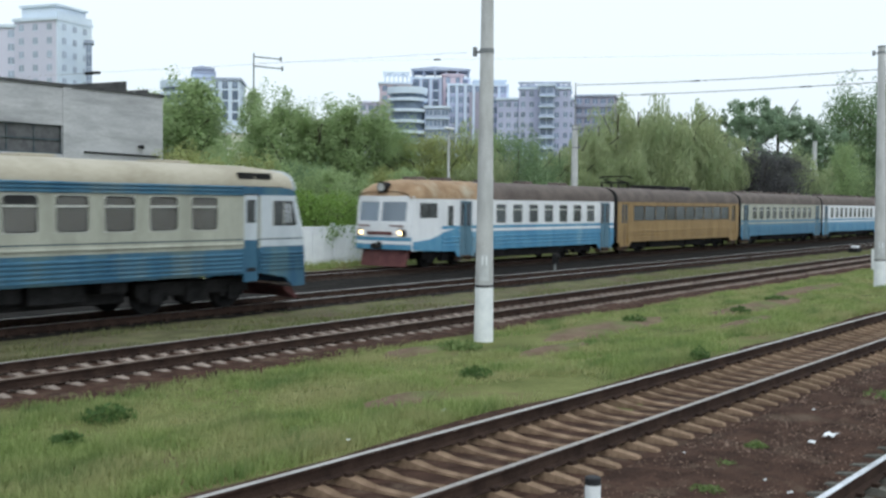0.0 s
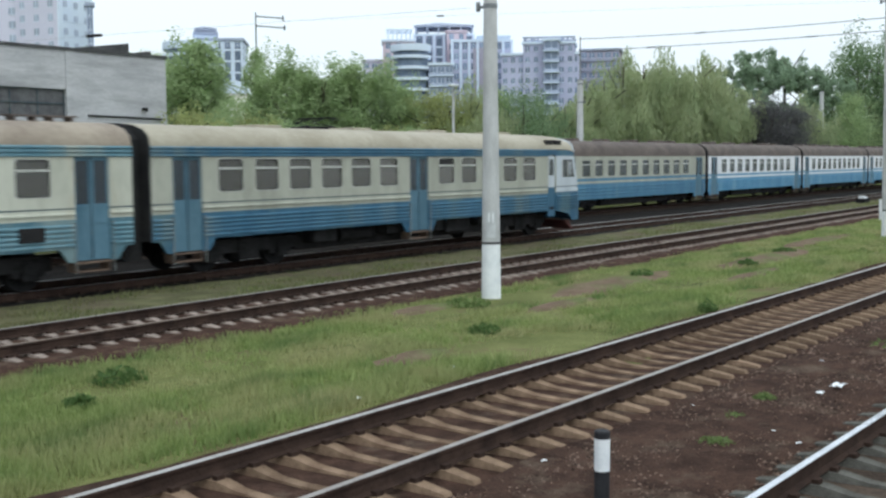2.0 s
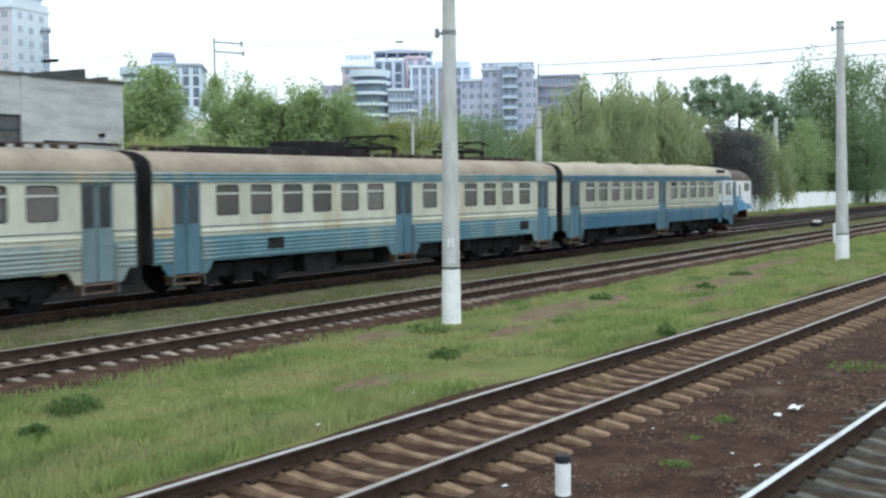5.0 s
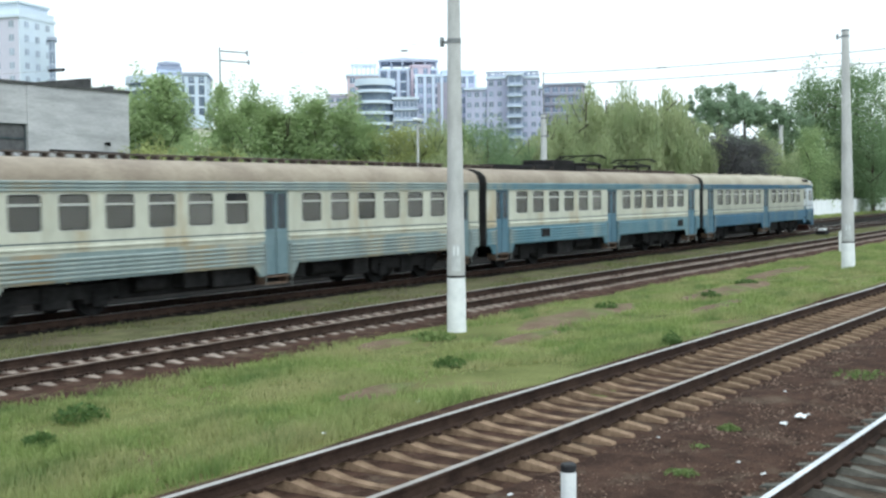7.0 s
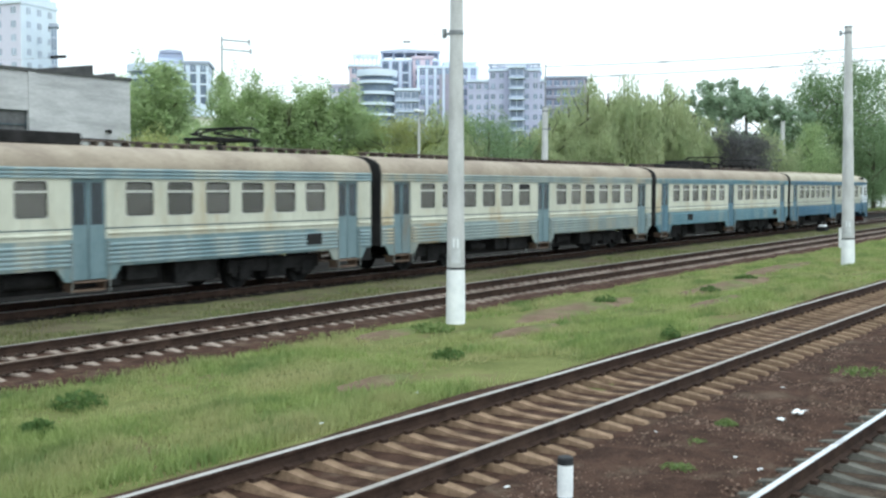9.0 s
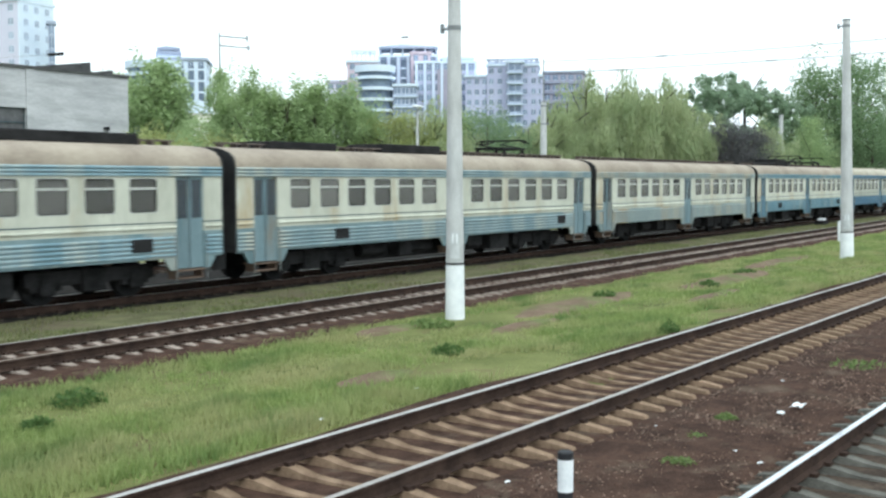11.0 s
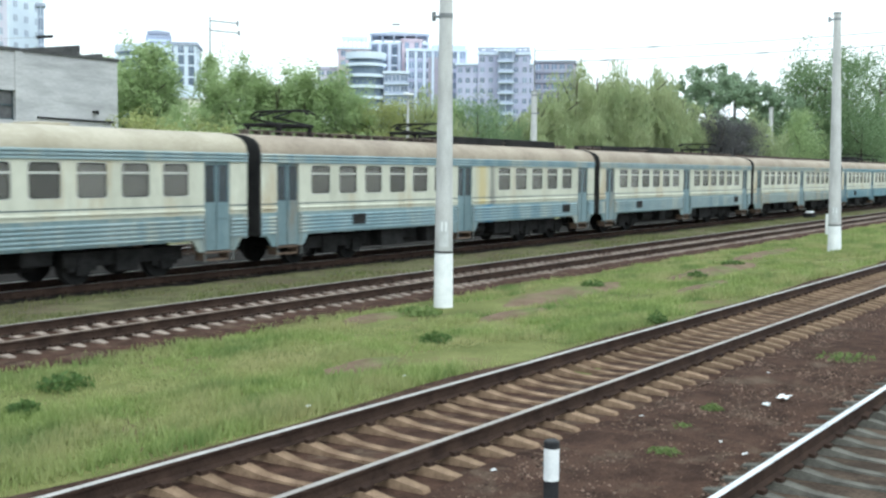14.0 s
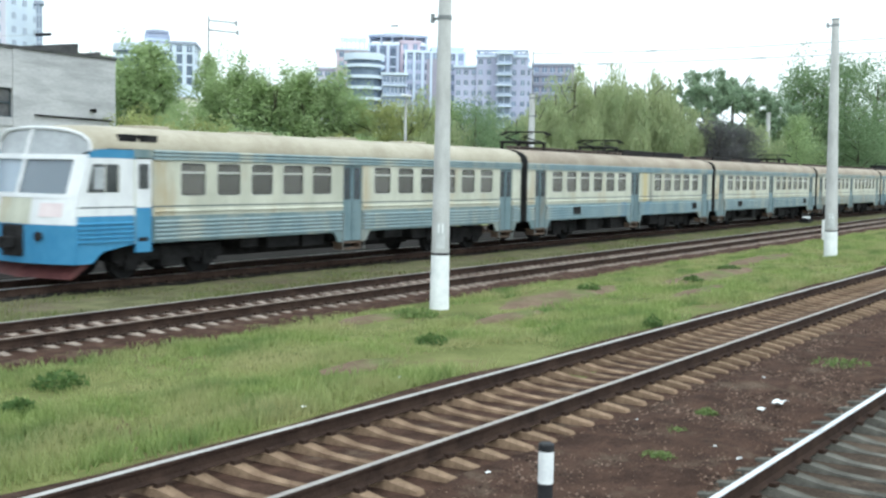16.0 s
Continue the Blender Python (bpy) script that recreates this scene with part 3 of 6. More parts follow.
def windows(c, xs, z, meshes, side):
    y = side * (W - 0.02)
    for x in xs:
        m = pose(x, y, z) if side < 0 else pose(x + meshes[0].dimx, y, z, 0, 0, 180)
        f = shared("window", meshes[0].mesh, c, m)
        shared("pane", meshes[1].mesh, f, Matrix(), "dusty tinted glass")


class Mesh:
    def __init__(self, mesh, dimx):
        self.mesh, self.dimx = mesh, dimx


WINDOW_A = [Mesh(m, 0.86) for m in WINDOW_A]
WINDOW_B = [Mesh(m, 0.95) for m in WINDOW_B]
WINDOW_WIDE = [Mesh(m, 1.62) for m in WINDOW_WIDE]


def door(c, x0, x1, z0, z1, side, mat_):
    """A pair of sliding leaves, each with an upper window, set back in the wall."""
    mid = (x0 + x1) / 2
    for a, b in ((x0, mid - 0.022), (mid + 0.022, x1)):
        bm = bmesh.new()
        y0, y1 = side * (W - 0.075), side * (W - 0.035)
        y0, y1 = min(y0, y1), max(y0, y1)
        w = b - a
        zl = z0 + (z1 - z0) * 0.54
        for u0, u1, v0, v1 in ((a, b, z0, zl), (a, b, z1 - 0.10, z1), (a, a + w * 0.11, zl, z1 - 0.10), (b - w * 0.11, b, zl, z1 - 0.10)):
            box(bm, u0, u1, y0, y1, v0, v1)
        box(bm, a + w * 0.12, b - w * 0.12, y0 - 0.008, y1 + 0.008, z0 + 0.12, z0 + 0.16)
        box(bm, a + w * 0.12, b - w * 0.12, y0 - 0.008, y1 + 0.008, zl - 0.10, zl - 0.06)
        box(bm, a + w * 0.05, b - w * 0.05, y0 - 0.012, y1 + 0.012, z0 + (zl - z0) * 0.66, z0 + (zl - z0) * 0.66 + 0.05)
        leaf = part("door_leaf", bm, mat_, c, "blue sliding door leaf")
        bm = bmesh.new()
        yp = side * (W - 0.055)
        box(bm, a + w * 0.09, b - w * 0.09, yp - 0.004, yp + 0.004, zl - 0.01, z1 - 0.09)
        part("door_window", bm, DOOR_GLASS, leaf)
    if mat_ in (DOOR_BLUE, FADED_DOOR):
        for x in (x0 - 0.05, x1 + 0.05):
            bm = bmesh.new()
            tube(bm, (x, side * (W + 0.05), z0 - 0.30), (x, side * (W + 0.05), z0 + 0.85), 0.013, n=6)
            tube(bm, (x, side * (W - 0.01), z0 + 0.83), (x, side * (W + 0.05), z0 + 0.83), 0.016, n=6)
            tube(bm, (x, side * (W - 0.01), z0 + 0.05), (x, side * (W + 0.05), z0 + 0.05), 0.016, n=6)
            part("handrail", bm, HANDRAIL, c, "thin worn handrail")
    bm = bmesh.new()
    ys = sorted((side * (W - 0.42), side * (W + 0.02)))
    box(bm, x0 - 0.02, x1 + 0.02, ys[0], ys[1], z0 - 0.07, z0 - 0.03)
    box(bm, x0 + 0.05, x1 - 0.05, ys[0] + 0.05, ys[1] - 0.05, z0 - 0.27, z0 - 0.23)
    for x in (x0 + 0.02, x1 - 0.05):
        box(bm, x, x + 0.03, ys[0] + 0.05, ys[1] - 0.05, z0 - 0.27, z0 - 0.07)
    part("footstep", bm, RUST_STEP, c, "rusty door step")


def ribs(c, spans, zs, side, mat_, name="rib"):
    """Pressed horizontal ribs of the side sheeting."""
    for z in zs:
        bm = bmesh.new()
        for x0, x1 in spans:
            pr = [(side * W, z - 0.030), (side * (W + 0.042), z - 0.020), (side * (W + 0.042), z + 0.012), (side * W, z + 0.036)]
            sweep(bm, pr if side < 0 else pr[::-1], [(x0, 0, 0), (x1, 0, 0)])
        bmesh.ops.recalc_face_normals(bm, faces=bm.faces[:])
        part(name, bm, mat_, c)


WHEEL = None


def bogie(c, xc, lift=0.0):
    """Two wheelsets, side frames with springs and axle boxes."""
    global WHEEL
    bm = bmesh.new()
    for side in (-1, 1):
        y = side * 1.02
        box(bm, xc - 1.85, xc + 1.85, y - 0.10, y + 0.10, 0.44 + lift, 0.80, 0, 0.03)
        for dx in (-1.28, 1.28):
            box(bm, xc + dx - 0.20, xc + dx + 0.20, y - 0.15, y + 0.15, 0.24 + lift, 0.66 + lift, 0, 0.03)
            for k in (-0.33, 0.33):
                tube(bm, (xc + dx + k, y, 0.34 + lift), (xc + dx + k, y, 0.78), 0.11, n=10)
        box(bm, xc - 0.35, xc + 0.35, y - 0.16, y + 0.16, 0.27 + lift, 0.82, 0, 0.03)
    box(bm, xc - 0.3, xc + 0.3, -1.0, 1.0, 0.45, 0.85)
    b = part("bogie", bm, UNDER, c)
    if WHEEL is None:
        bm = bmesh.new()
        for side in (-1, 1):
            y = side * 0.79
            tube(bm, (0, y - 0.065, 0), (0, y + 0.065, 0), 0.475, n=28)
            tube(bm, (0, y - side * 0.065, 0), (0, y - side * 0.095, 0), 0.505, n=28)
            tube(bm, (0, y + 0.066 * side, 0), (0, y + 0.10 * side, 0), 0.16, n=14)
            for k in range(3):
                a = 2 * math.pi * k / 3
                tube(bm, (0.3 * math.cos(a), y + 0.06 * side, 0.3 * math.sin(a)), (0.3 * math.cos(a), y + 0.075 * side, 0.3 * math.sin(a)), 0.05, n=8)
        tube(bm, (0, -0.75, 0), (0, 0.75, 0), 0.09, n=12)
        WHEEL = bpy.data.meshes.new("wheelset")
        bm.to_mesh(WHEEL), bm.free()
        WHEEL.materials.append(UNDER)
    for dx in (-1.28, 1.28):
        shared("wheelset", WHEEL, c, pose(xc + dx, 0, 0.475 + lift))


def underframe(c, motor, z=0.95, seed=1, lift=0.0):
    """Sills, boxes, tanks and pipes below the floor, and a light-blocking filler."""
    rnd = random.Random(seed)
    bm = bmesh.new()
    box(bm, 0.5, PITCH - 0.5, -1.45, 1.45, z - 0.02, z + 0.18)
    part("floor_frame", bm, UNDER, c)
    # Added dark filler box: keeps light from coming through under the floor.
    bm = bmesh.new()
    box(bm, 5.9, 15.5, *((-1.3, 1.3, 0.02) if lift < 0 else (-0.95, 0.35, 0.34)), z - 0.02, 0, 0.04)
    part("transformer_case", bm, UNDER, c)
    x = 6.2
    while x < 15:
        w = rnd.uniform(0.7, 1.8)
        bm = bmesh.new()
        d = rnd.uniform(0.40, 0.66) if motor else rnd.uniform(0.3, 0.5)
        if rnd.random() < 0.3:
            tube(bm, (x, -1.05, z - 0.28), (x + w, -1.05, z - 0.28), 0.2, n=14)
        else:
            box(bm, x, min(x + w, 15.2), -1.40, -0.5, z - d, z - 0.02, 0, 0.03)
        part("equipment_box", bm, UNDER, c)
        bm = bmesh.new()
        box(bm, x, min(x + w, 15.2), 0.4, 1.35, z - d * 0.9, z - 0.02, 0, 0.03)
        part("equipment_box", bm, UNDER, c)
        x += w + rnd.uniform(0.1, 0.6)
    for x in (0.05, PITCH - 0.75):
        bm = bmesh.new()
        box(bm, x, x + 0.7, -0.11, 0.11, 0.78, 0.98, 0, 0.02)
        part("coupler", bm, UNDER, c)
    bogie(c, 3.9, lift), bogie(c, PITCH - 3.9, lift)


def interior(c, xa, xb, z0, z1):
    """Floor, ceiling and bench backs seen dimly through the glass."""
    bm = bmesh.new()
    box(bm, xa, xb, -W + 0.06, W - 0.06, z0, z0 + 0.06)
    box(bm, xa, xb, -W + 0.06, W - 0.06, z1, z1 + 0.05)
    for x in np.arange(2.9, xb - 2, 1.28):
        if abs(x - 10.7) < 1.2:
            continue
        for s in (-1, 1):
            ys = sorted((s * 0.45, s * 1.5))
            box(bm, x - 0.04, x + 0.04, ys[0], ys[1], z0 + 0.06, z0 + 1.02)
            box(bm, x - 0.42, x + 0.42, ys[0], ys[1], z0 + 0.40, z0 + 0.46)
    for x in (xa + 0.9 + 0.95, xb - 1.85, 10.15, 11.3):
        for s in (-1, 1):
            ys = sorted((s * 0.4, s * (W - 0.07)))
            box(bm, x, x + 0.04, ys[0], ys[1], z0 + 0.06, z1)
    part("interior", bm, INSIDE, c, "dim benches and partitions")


def end_wall(c, x, z0, roof, mat_, base, sign):
    bm = bmesh.new()
    pts = [(-W, z0), (W, z0)] + roof
    v0 = [bm.verts.new((x, y, z)) for y, z in pts]
    v1 = [bm.verts.new((x + 0.04 * sign, y * 0.99, z)) for y, z in pts]
    bm.faces.new(v0), bm.faces.new(v1[::-1])
    for i in range(len(pts)):
        j = (i + 1) % len(pts)
        bm.faces.new((v0[i], v1[i], v1[j], v0[j]))
    bmesh.ops.recalc_face_normals(bm, faces=bm.faces[:])
    part("end_wall", bm, mat_, c)


def bellows(c, x0, x1, z0, z1, w):
    """Folded rubber gangway between two coaches."""
    bm = bmesh.new()
    n = 9
    rows = []
    for k in range(n):
        q = w - (0.06 if k % 2 else 0.0)
        x = x0 + (x1 - x0) * k / (n - 1)
        rows.append([bm.verts.new((x, y, z)) for y, z in ((-q, z0), (q, z0), (q, z1 - 0.25), (q - 0.25, z1), (-q + 0.25, z1), (-q, z1 - 0.25))])
    for a, b in zip(rows, rows[1:]):
        for i in range(6):
            bm.faces.new((a[i], a[(i + 1) % 6], b[(i + 1) % 6], b[i]))
    bmesh.ops.recalc_face_normals(bm, faces=bm.faces[:])
    part("gangway_bellows", bm, RUBBER_AND_GAP, c, "black folded rubber gangway")


def roof_gear(c, top, pantos, boxes, rail):
    """Walkway planks, insulators, resistor boxes and pantographs on a motor coach's roof."""
    if rail:
        bm = bmesh.new()
        for s in (-0.55,):
            for k in range(int((PITCH - 1.4) / 0.95)):
                x = 0.7 + k * 0.95
                box(bm, x, x + 0.78, s - 0.16, s + 0.16, top + 0.075, top + 0.11)
                box(bm, x + 0.1, x + 0.16, s - 0.14, s + 0.14, top - 0.05, top + 0.075)
                box(bm, x + 0.62, x + 0.68, s - 0.14, s + 0.14, top - 0.05, top + 0.075)
        part("roof_walkway", bm, B_ROOF, c, "dark planks of the roof walkway")
    for x0, x1, h in boxes:
        bm = bmesh.new()
        box(bm, x0, x1, -0.75, 0.75, top - 0.04, top + h, 0, 0.04)
        part("roof_resistor_box", bm, UNDER, c, "sooty resistor box")
    for xp, rise in pantos:
        bm = bmesh.new()
        for s in (-1, 1):
            tube(bm, (xp - 0.85, s * 0.6, top + 0.30), (xp + 0.85, s * 0.6, top + 0.30), 0.045, n=8)
            for dx in (-0.7, 0.7):
                tube(bm, (xp + dx, s * 0.6, top - 0.10), (xp + dx, s * 0.6, top + 0.30), 0.07, 0.05, n=10)
                for q in (0.02, 0.12, 0.20):
                    tube(bm, (xp + dx, s * 0.6, top + q), (xp + dx, s * 0.6, top + q + 0.03), 0.10, n=10)
            knee = (xp - 0.75, s * 0.45, top + 0.36 + rise * 0.5)
            head = (xp + 0.15, s * 0.35, top + 0.42 + rise)
            tube(bm, (xp + 0.7, s * 0.5, top + 0.34), knee, 0.03, n=6)
            tube(bm, knee, head, 0.025, n=6)
        tube(bm, (xp - 0.85, -0.6, top + 0.30), (xp - 0.85, 0.6, top + 0.30), 0.045, n=8)
        tube(bm, (xp + 0.85, -0.6, top + 0.30), (xp + 0.85, 0.6, top + 0.30), 0.045, n=8)
        for dx in (0.0, 0.28):
            tube(bm, (xp + dx, -0.9, top + 0.46 + rise), (xp + dx, 0.9, top + 0.46 + rise), 0.03, n=6)
            for s in (-1, 1):
                tube(bm, (xp + dx, s * 0.9, top + 0.46 + rise), (xp + dx, s * 1.15, top + 0.33 + rise), 0.03, n=6)
        part("pantograph", bm, UNDER, c, "dark folded pantograph")


def nose_grid(zs, half, bulge, fx, n=12):
    """Points of a rounded cab front: rows by height, each from the far to the near side."""
    return [[(fx(z) + bulge * (1 - abs(u) ** 2.6), u * half(z), z) for u in np.linspace(1, -1, n + 1)] for z in zs]


def nose_patch(name, c, rows, mat_, label="", thick=0.0, smooth=True, parent=None, u0=0, u1=None):
    bm = bmesh.new()
    g = [[bm.verts.new(p) for p in r[u0:u1]] for r in rows]
    for a, b in zip(g, g[1:]):
        for i in range(len(a) - 1):
            bm.faces.new((a[i], a[i + 1], b[i + 1], b[i]))
    if thick:
        geo = bmesh.ops.extrude_face_region(bm, geom=bm.faces[:])
        for v in geo["geom"]:
            if isinstance(v, bmesh.types.BMVert):
                v.co.x -= thick
    bmesh.ops.recalc_face_normals(bm, faces=bm.faces[:])
    return part(name, bm, mat_, parent or c, label, smooth)


def coach_a(label, low, cream=None, cab=False, motor=False, pantos=(), boxes=(), seed=1, group="coaches of the near train", opened=(), blank=()):
    """A cream and blue suburban coach with three door pairs a side; the front one has a raked cab at its +x end."""
    c = empty("train_coach", label, "train coach", group)
    xa, xb = END, (19.25 if cab else PITCH - END)
    base, top = 3.20, 3.78
    doors = [(0.92, 1.84), (10.25, 11.20)] + ([] if cab else [(19.62, 20.54)])
    win = [x for x in WIN + (WIN2[:5] if cab else WIN2) if x not in blank]
    holes = [(x, x + 0.86, 2.07, 2.91) for x in win] + [(a, b, 0.80, 2.97) for a, b in doors]
    if cab:
        holes.append((18.66, 19.20, 0.80, 3.0))
    zs = [(0.93, 0), (1.58, 1), (1.80, 2), (1.835, 1), (2.95, 0), (base, 0)]
    for side in (-1, 1):
        side_wall(c, side * W, None, zs, [low, cream or CREAM, DARK_LINE], xa, xb, holes, 0.93, doors)
        windows(c, win, 2.07, WINDOW_A, side)
        for a, b in doors:
            door(c, a, b, 0.66, 2.97, side, FADED_DOOR if low in (FADED, FADED_SOOT, FADED_RUST) else DOOR_BLUE)
        cuts = [xa] + [v for d in doors for v in d] + [18.62 if cab else xb]
        spans = [(a + 0.02, b - 0.02) for a, b in zip(cuts[::2], cuts[1::2]) if b - a > 0.2]
        # The paler rib colour carries the light on their crests.
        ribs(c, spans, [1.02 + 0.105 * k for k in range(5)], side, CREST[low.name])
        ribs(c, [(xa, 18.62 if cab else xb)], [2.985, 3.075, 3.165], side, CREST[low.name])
        ribs(c, spans, [1.70], side, cream or CREAM)
        for x in (4.3, 18.2) if boxes else ():
            bm = bmesh.new()
            ys = sorted((side * W, side * (W + 0.055)))
            box(bm, x, x + 0.62, ys[0], ys[1], 1.13, 1.45, 0, 0.01)
            part("vent_grille", bm, UNDER, c, "dark sooty vent grille")
    bm = bmesh.new()
    st = [(xa, top, W), (xa + 0.25, top, W)] + [(x, top, W) for x in np.linspace(3, 18.5, 6)]
    st += [(19.4, top, W), (20.0, top - 0.03, W)] if cab else [(xb - 0.25, top, W), (xb, top, W)]
    rows = [[bm.verts.new((x, y, z)) for y, z in roof_profile(t, base, w)] for x, t, w in st]
    if cab:
        rows.append([bm.verts.new(p) for p in cab_arch(nose_x)])
    for a, b in zip(rows, rows[1:]):
        for i in range(len(a) - 1):
            bm.faces.new((a[i], a[i + 1], b[i + 1], b[i]))
    bmesh.ops.recalc_face_normals(bm, faces=bm.faces[:])
    part("roof", bm, ROOF_PALE if cab else ROOF_A, c, "weathered beige roof", True)
    for x in ([5.0, 9.0, 13.0, 17.0] if not motor else []):
        bm = bmesh.new()
        box(bm, x, x + 0.9, -0.5, 0.5, top - 0.06, top + 0.06, 0, 0.03)
        part("roof_ventilator", bm, ROOF_PALE, c)
    # Black end walls: the shade between coaches is put into their colour.
    end_wall(c, xa, 0.95, roof_profile(top, base), RUBBER_AND_GAP, base, -1)
    if not cab:
        end_wall(c, xb, 0.95, roof_profile(top, base), RUBBER_AND_GAP, base, 1)
        bellows(c, xb + 0.03, PITCH + END - 0.03, 0.5, 3.62, 1.30)
    interior(c, xa + 0.1, xb - 0.1, 1.22, 3.12)
    underframe(c, motor, 0.95, seed)
    roof_gear(c, top, pantos, boxes, motor)
    # Black panels painted in for the darkness of opened top lights.
    for x in opened:
        for side in (-1, 1):
            ys = sorted((side * (W - 0.012), side * (W - 0.03)))
            bm = bmesh.new()
            box(bm, x + 0.04, x + 0.82, ys[0], ys[1], 2.70, 2.88)
            part("open_top_light", bm, RUBBER_AND_GAP, c, "black panel painted as the dark of an opened top light")
    if cab:
        cab_a(c, low, base, top)
    return c


def nose_x(z):
    """How far the raked cab front reaches at a height."""
    return 20.95 if z < 1.5 else 20.95 - (z - 1.5) * 0.17 if z < 2.1 else 20.85 - (z - 2.1) * 0.30


def cab_arch(fx):
    return [(fx(z) + 0.42 * (1 - abs(y / W) ** 2.6), y, z) for y, z in roof_profile(3.66, 3.12)]


def cab_a(c, low, base, top):
    """Raked front with two windscreens, white face, blue bumper and a dark red plow."""
    fx = nose_x
    half = lambda z: W
    pale, deep = (DULL_WHITE, BLUE_GRIMY) if low is BLUE_GRIMY else (WHITE, NOSE_BLUE)
    for side in (-1, 1):
        y = side * W
        for z0, z1, m in ((0.52, 1.62, deep), (1.62, 1.80, pale), (1.80, 1.835, DARK_LINE), (1.835, 2.97, pale), (2.97, base - 0.02, deep)):
            bm = bmesh.new()
            zz = [0.52, 0.64, 0.78, 0.93, 1.25, 1.62] if z0 < 0.6 else np.linspace(z0, z1, 4)
            for a, b in zip(zz, zz[1:]):
                x0 = 19.25 if a > 0.9 else 20.0 + (0.93 - a) * 1.2
                x1 = 19.25 if b > 0.9 else 20.0 + (0.93 - b) * 1.2
                vs = [bm.verts.new(p) for p in ((x0, y, a), (fx(a), y, a), (fx(b), y, b), (x1, y, b))]
                bm.faces.new(vs)
            bmesh.ops.remove_doubles(bm, verts=bm.verts, dist=0.0005)
            geo = bmesh.ops.extrude_face_region(bm, geom=bm.faces[:])
            for v in geo["geom"]:
                if isinstance(v, bmesh.types.BMVert):
                    v.co.y -= side * 0.05
            bmesh.ops.recalc_face_normals(bm, faces=bm.faces[:])
            part("cab_side", bm, m, c, "white and blue cab side")
        ribs(c, [(19.26, 20.90)], [1.02 + 0.105 * k for k in range(5)], side, deep)
        ys = sorted((side * (W - 0.03), side * (W + 0.008)))
        bm = bmesh.new()
        vs = [(19.72, 2.17), (20.62, 2.17), (20.46, 2.83), (19.72, 2.83)]
        lo, hi = [bm.verts.new((x, ys[0], z)) for x, z in vs], [bm.verts.new((x, ys[1], z)) for x, z in vs]
        bm.faces.new(lo), bm.faces.new(hi[::-1])
        for i in range(4):
            bm.faces.new((lo[i], hi[i], hi[(i + 1) % 4], lo[(i + 1) % 4]))
        bmesh.ops.recalc_face_normals(bm, faces=bm.faces[:])
        w = part("cab_side_window", bm, CAB_DARK, c, "dark side window of the cab")
        for x in (19.72, 20.12):
            bm = bmesh.new()
            box(bm, x - 0.02, x + 0.02, ys[0], ys[1] + 0.012, 2.17, 2.83)
            part("window_bar", bm, FRAME_M, w)
        # Grey pane painted in for the light seen inside the cab.
        bm = bmesh.new()
        box(bm, 20.15, 20.44, ys[0], ys[1] + 0.006, 2.24, 2.76, 0, 0.004)
        part("sliding_pane", bm, CAB_GREY, w, "pane painted grey for the light inside the cab")
        # cab door
        bm = bmesh.new()
        yd = sorted((side * (W - 0.06), side * (W - 0.025)))
        box(bm, 18.68, 19.18, yd[0], yd[1], 0.72, 1.80, 1)
        box(bm, 18.68, 19.18, yd[0], yd[1], 1.80, 2.97, 0)
        d = part("cab_door", bm, [pale, deep], c, "narrow white and blue cab door")
        bm = bmesh.new()
        yw = sorted((side * (W - 0.03), side * (W - 0.015)))
        box(bm, 18.78, 19.08, yw[0], yw[1], 2.25, 2.85)
        part("door_window", bm, CAB_DARK, d)
        # Dark plate whose colour stands for the shade in a step hole.
        bm = bmesh.new()
        box(bm, 18.80, 19.10, yw[0], yw[1], 0.98, 1.08)
        part("door_step_hole", bm, UNDER, d)
        bm = bmesh.new()
        ye = sorted((side * W * 0.93, side * W * 0.985))
        for k in range(2):
            box(bm, 18.5 + k * 0.62, 19.05 + k * 0.62, ye[0], ye[1], 3.38, 3.55, 0, 0.01)
        part("roof_louvre", bm, UNDER, c, "dark louvre in the roof edge")
    g = nose_grid([0.52, 0.7, 0.95, 1.2, 1.42], half, 0.42, fx)
    nose_patch("bumper", c, g, deep, "blue front bumper", 0.06)
    g = nose_grid([1.42, 1.6, 1.85, 2.08], half, 0.42, fx)
    nose_patch("front_panel", c, g, pale, "white front panel", 0.06)
    g = nose_grid([2.08, 2.5, 2.98], lambda z: half(z) - 0.02, 0.40, lambda z: fx(z) - 0.03)
    for u0, u1 in ((1, 7), (6, 12)):
        nose_patch("windscreen", c, g, CAB_GLASS, "pale windscreen", 0.02, True, None, u0, u1)
    for u0, u1 in ((0, 2), (11, 13)):
        nose_patch("windscreen_pillar", c, nose_grid([2.08, 2.5, 2.98], half, 0.42, fx), WHITE, "", 0.06, True, None, u0, u1)
    bm = bmesh.new()
    for z, h in ((2.08, 0.05), (2.98, 0.06)):
        r = nose_grid([z - h, z + h], half, 0.44, fx)
        vs = [[bm.verts.new(p) for p in q] for q in r]
        for i in range(len(vs[0]) - 1):
            bm.faces.new((vs[0][i], vs[0][i + 1], vs[1][i + 1], vs[1][i]))
    tube(bm, (fx(2.08) + 0.41, 0, 2.08), (fx(2.98) + 0.40, 0, 2.98), 0.045, n=8)
    part("windscreen_frame", bm, WHITE, c, "", True)
    arch = cab_arch(fx)
    foot = [(fx(2.98) + 0.42 * (1 - abs(u) ** 2.6), u * W, 2.98) for u in np.linspace(1, -1, 13)]
    lerp = lambda k, q: [tuple(p0 * (1 - k) + p1 * k - (q if i == 0 else 0) for i, (p0, p1) in enumerate(zip(f, a))) for f, a in zip(foot, arch)]
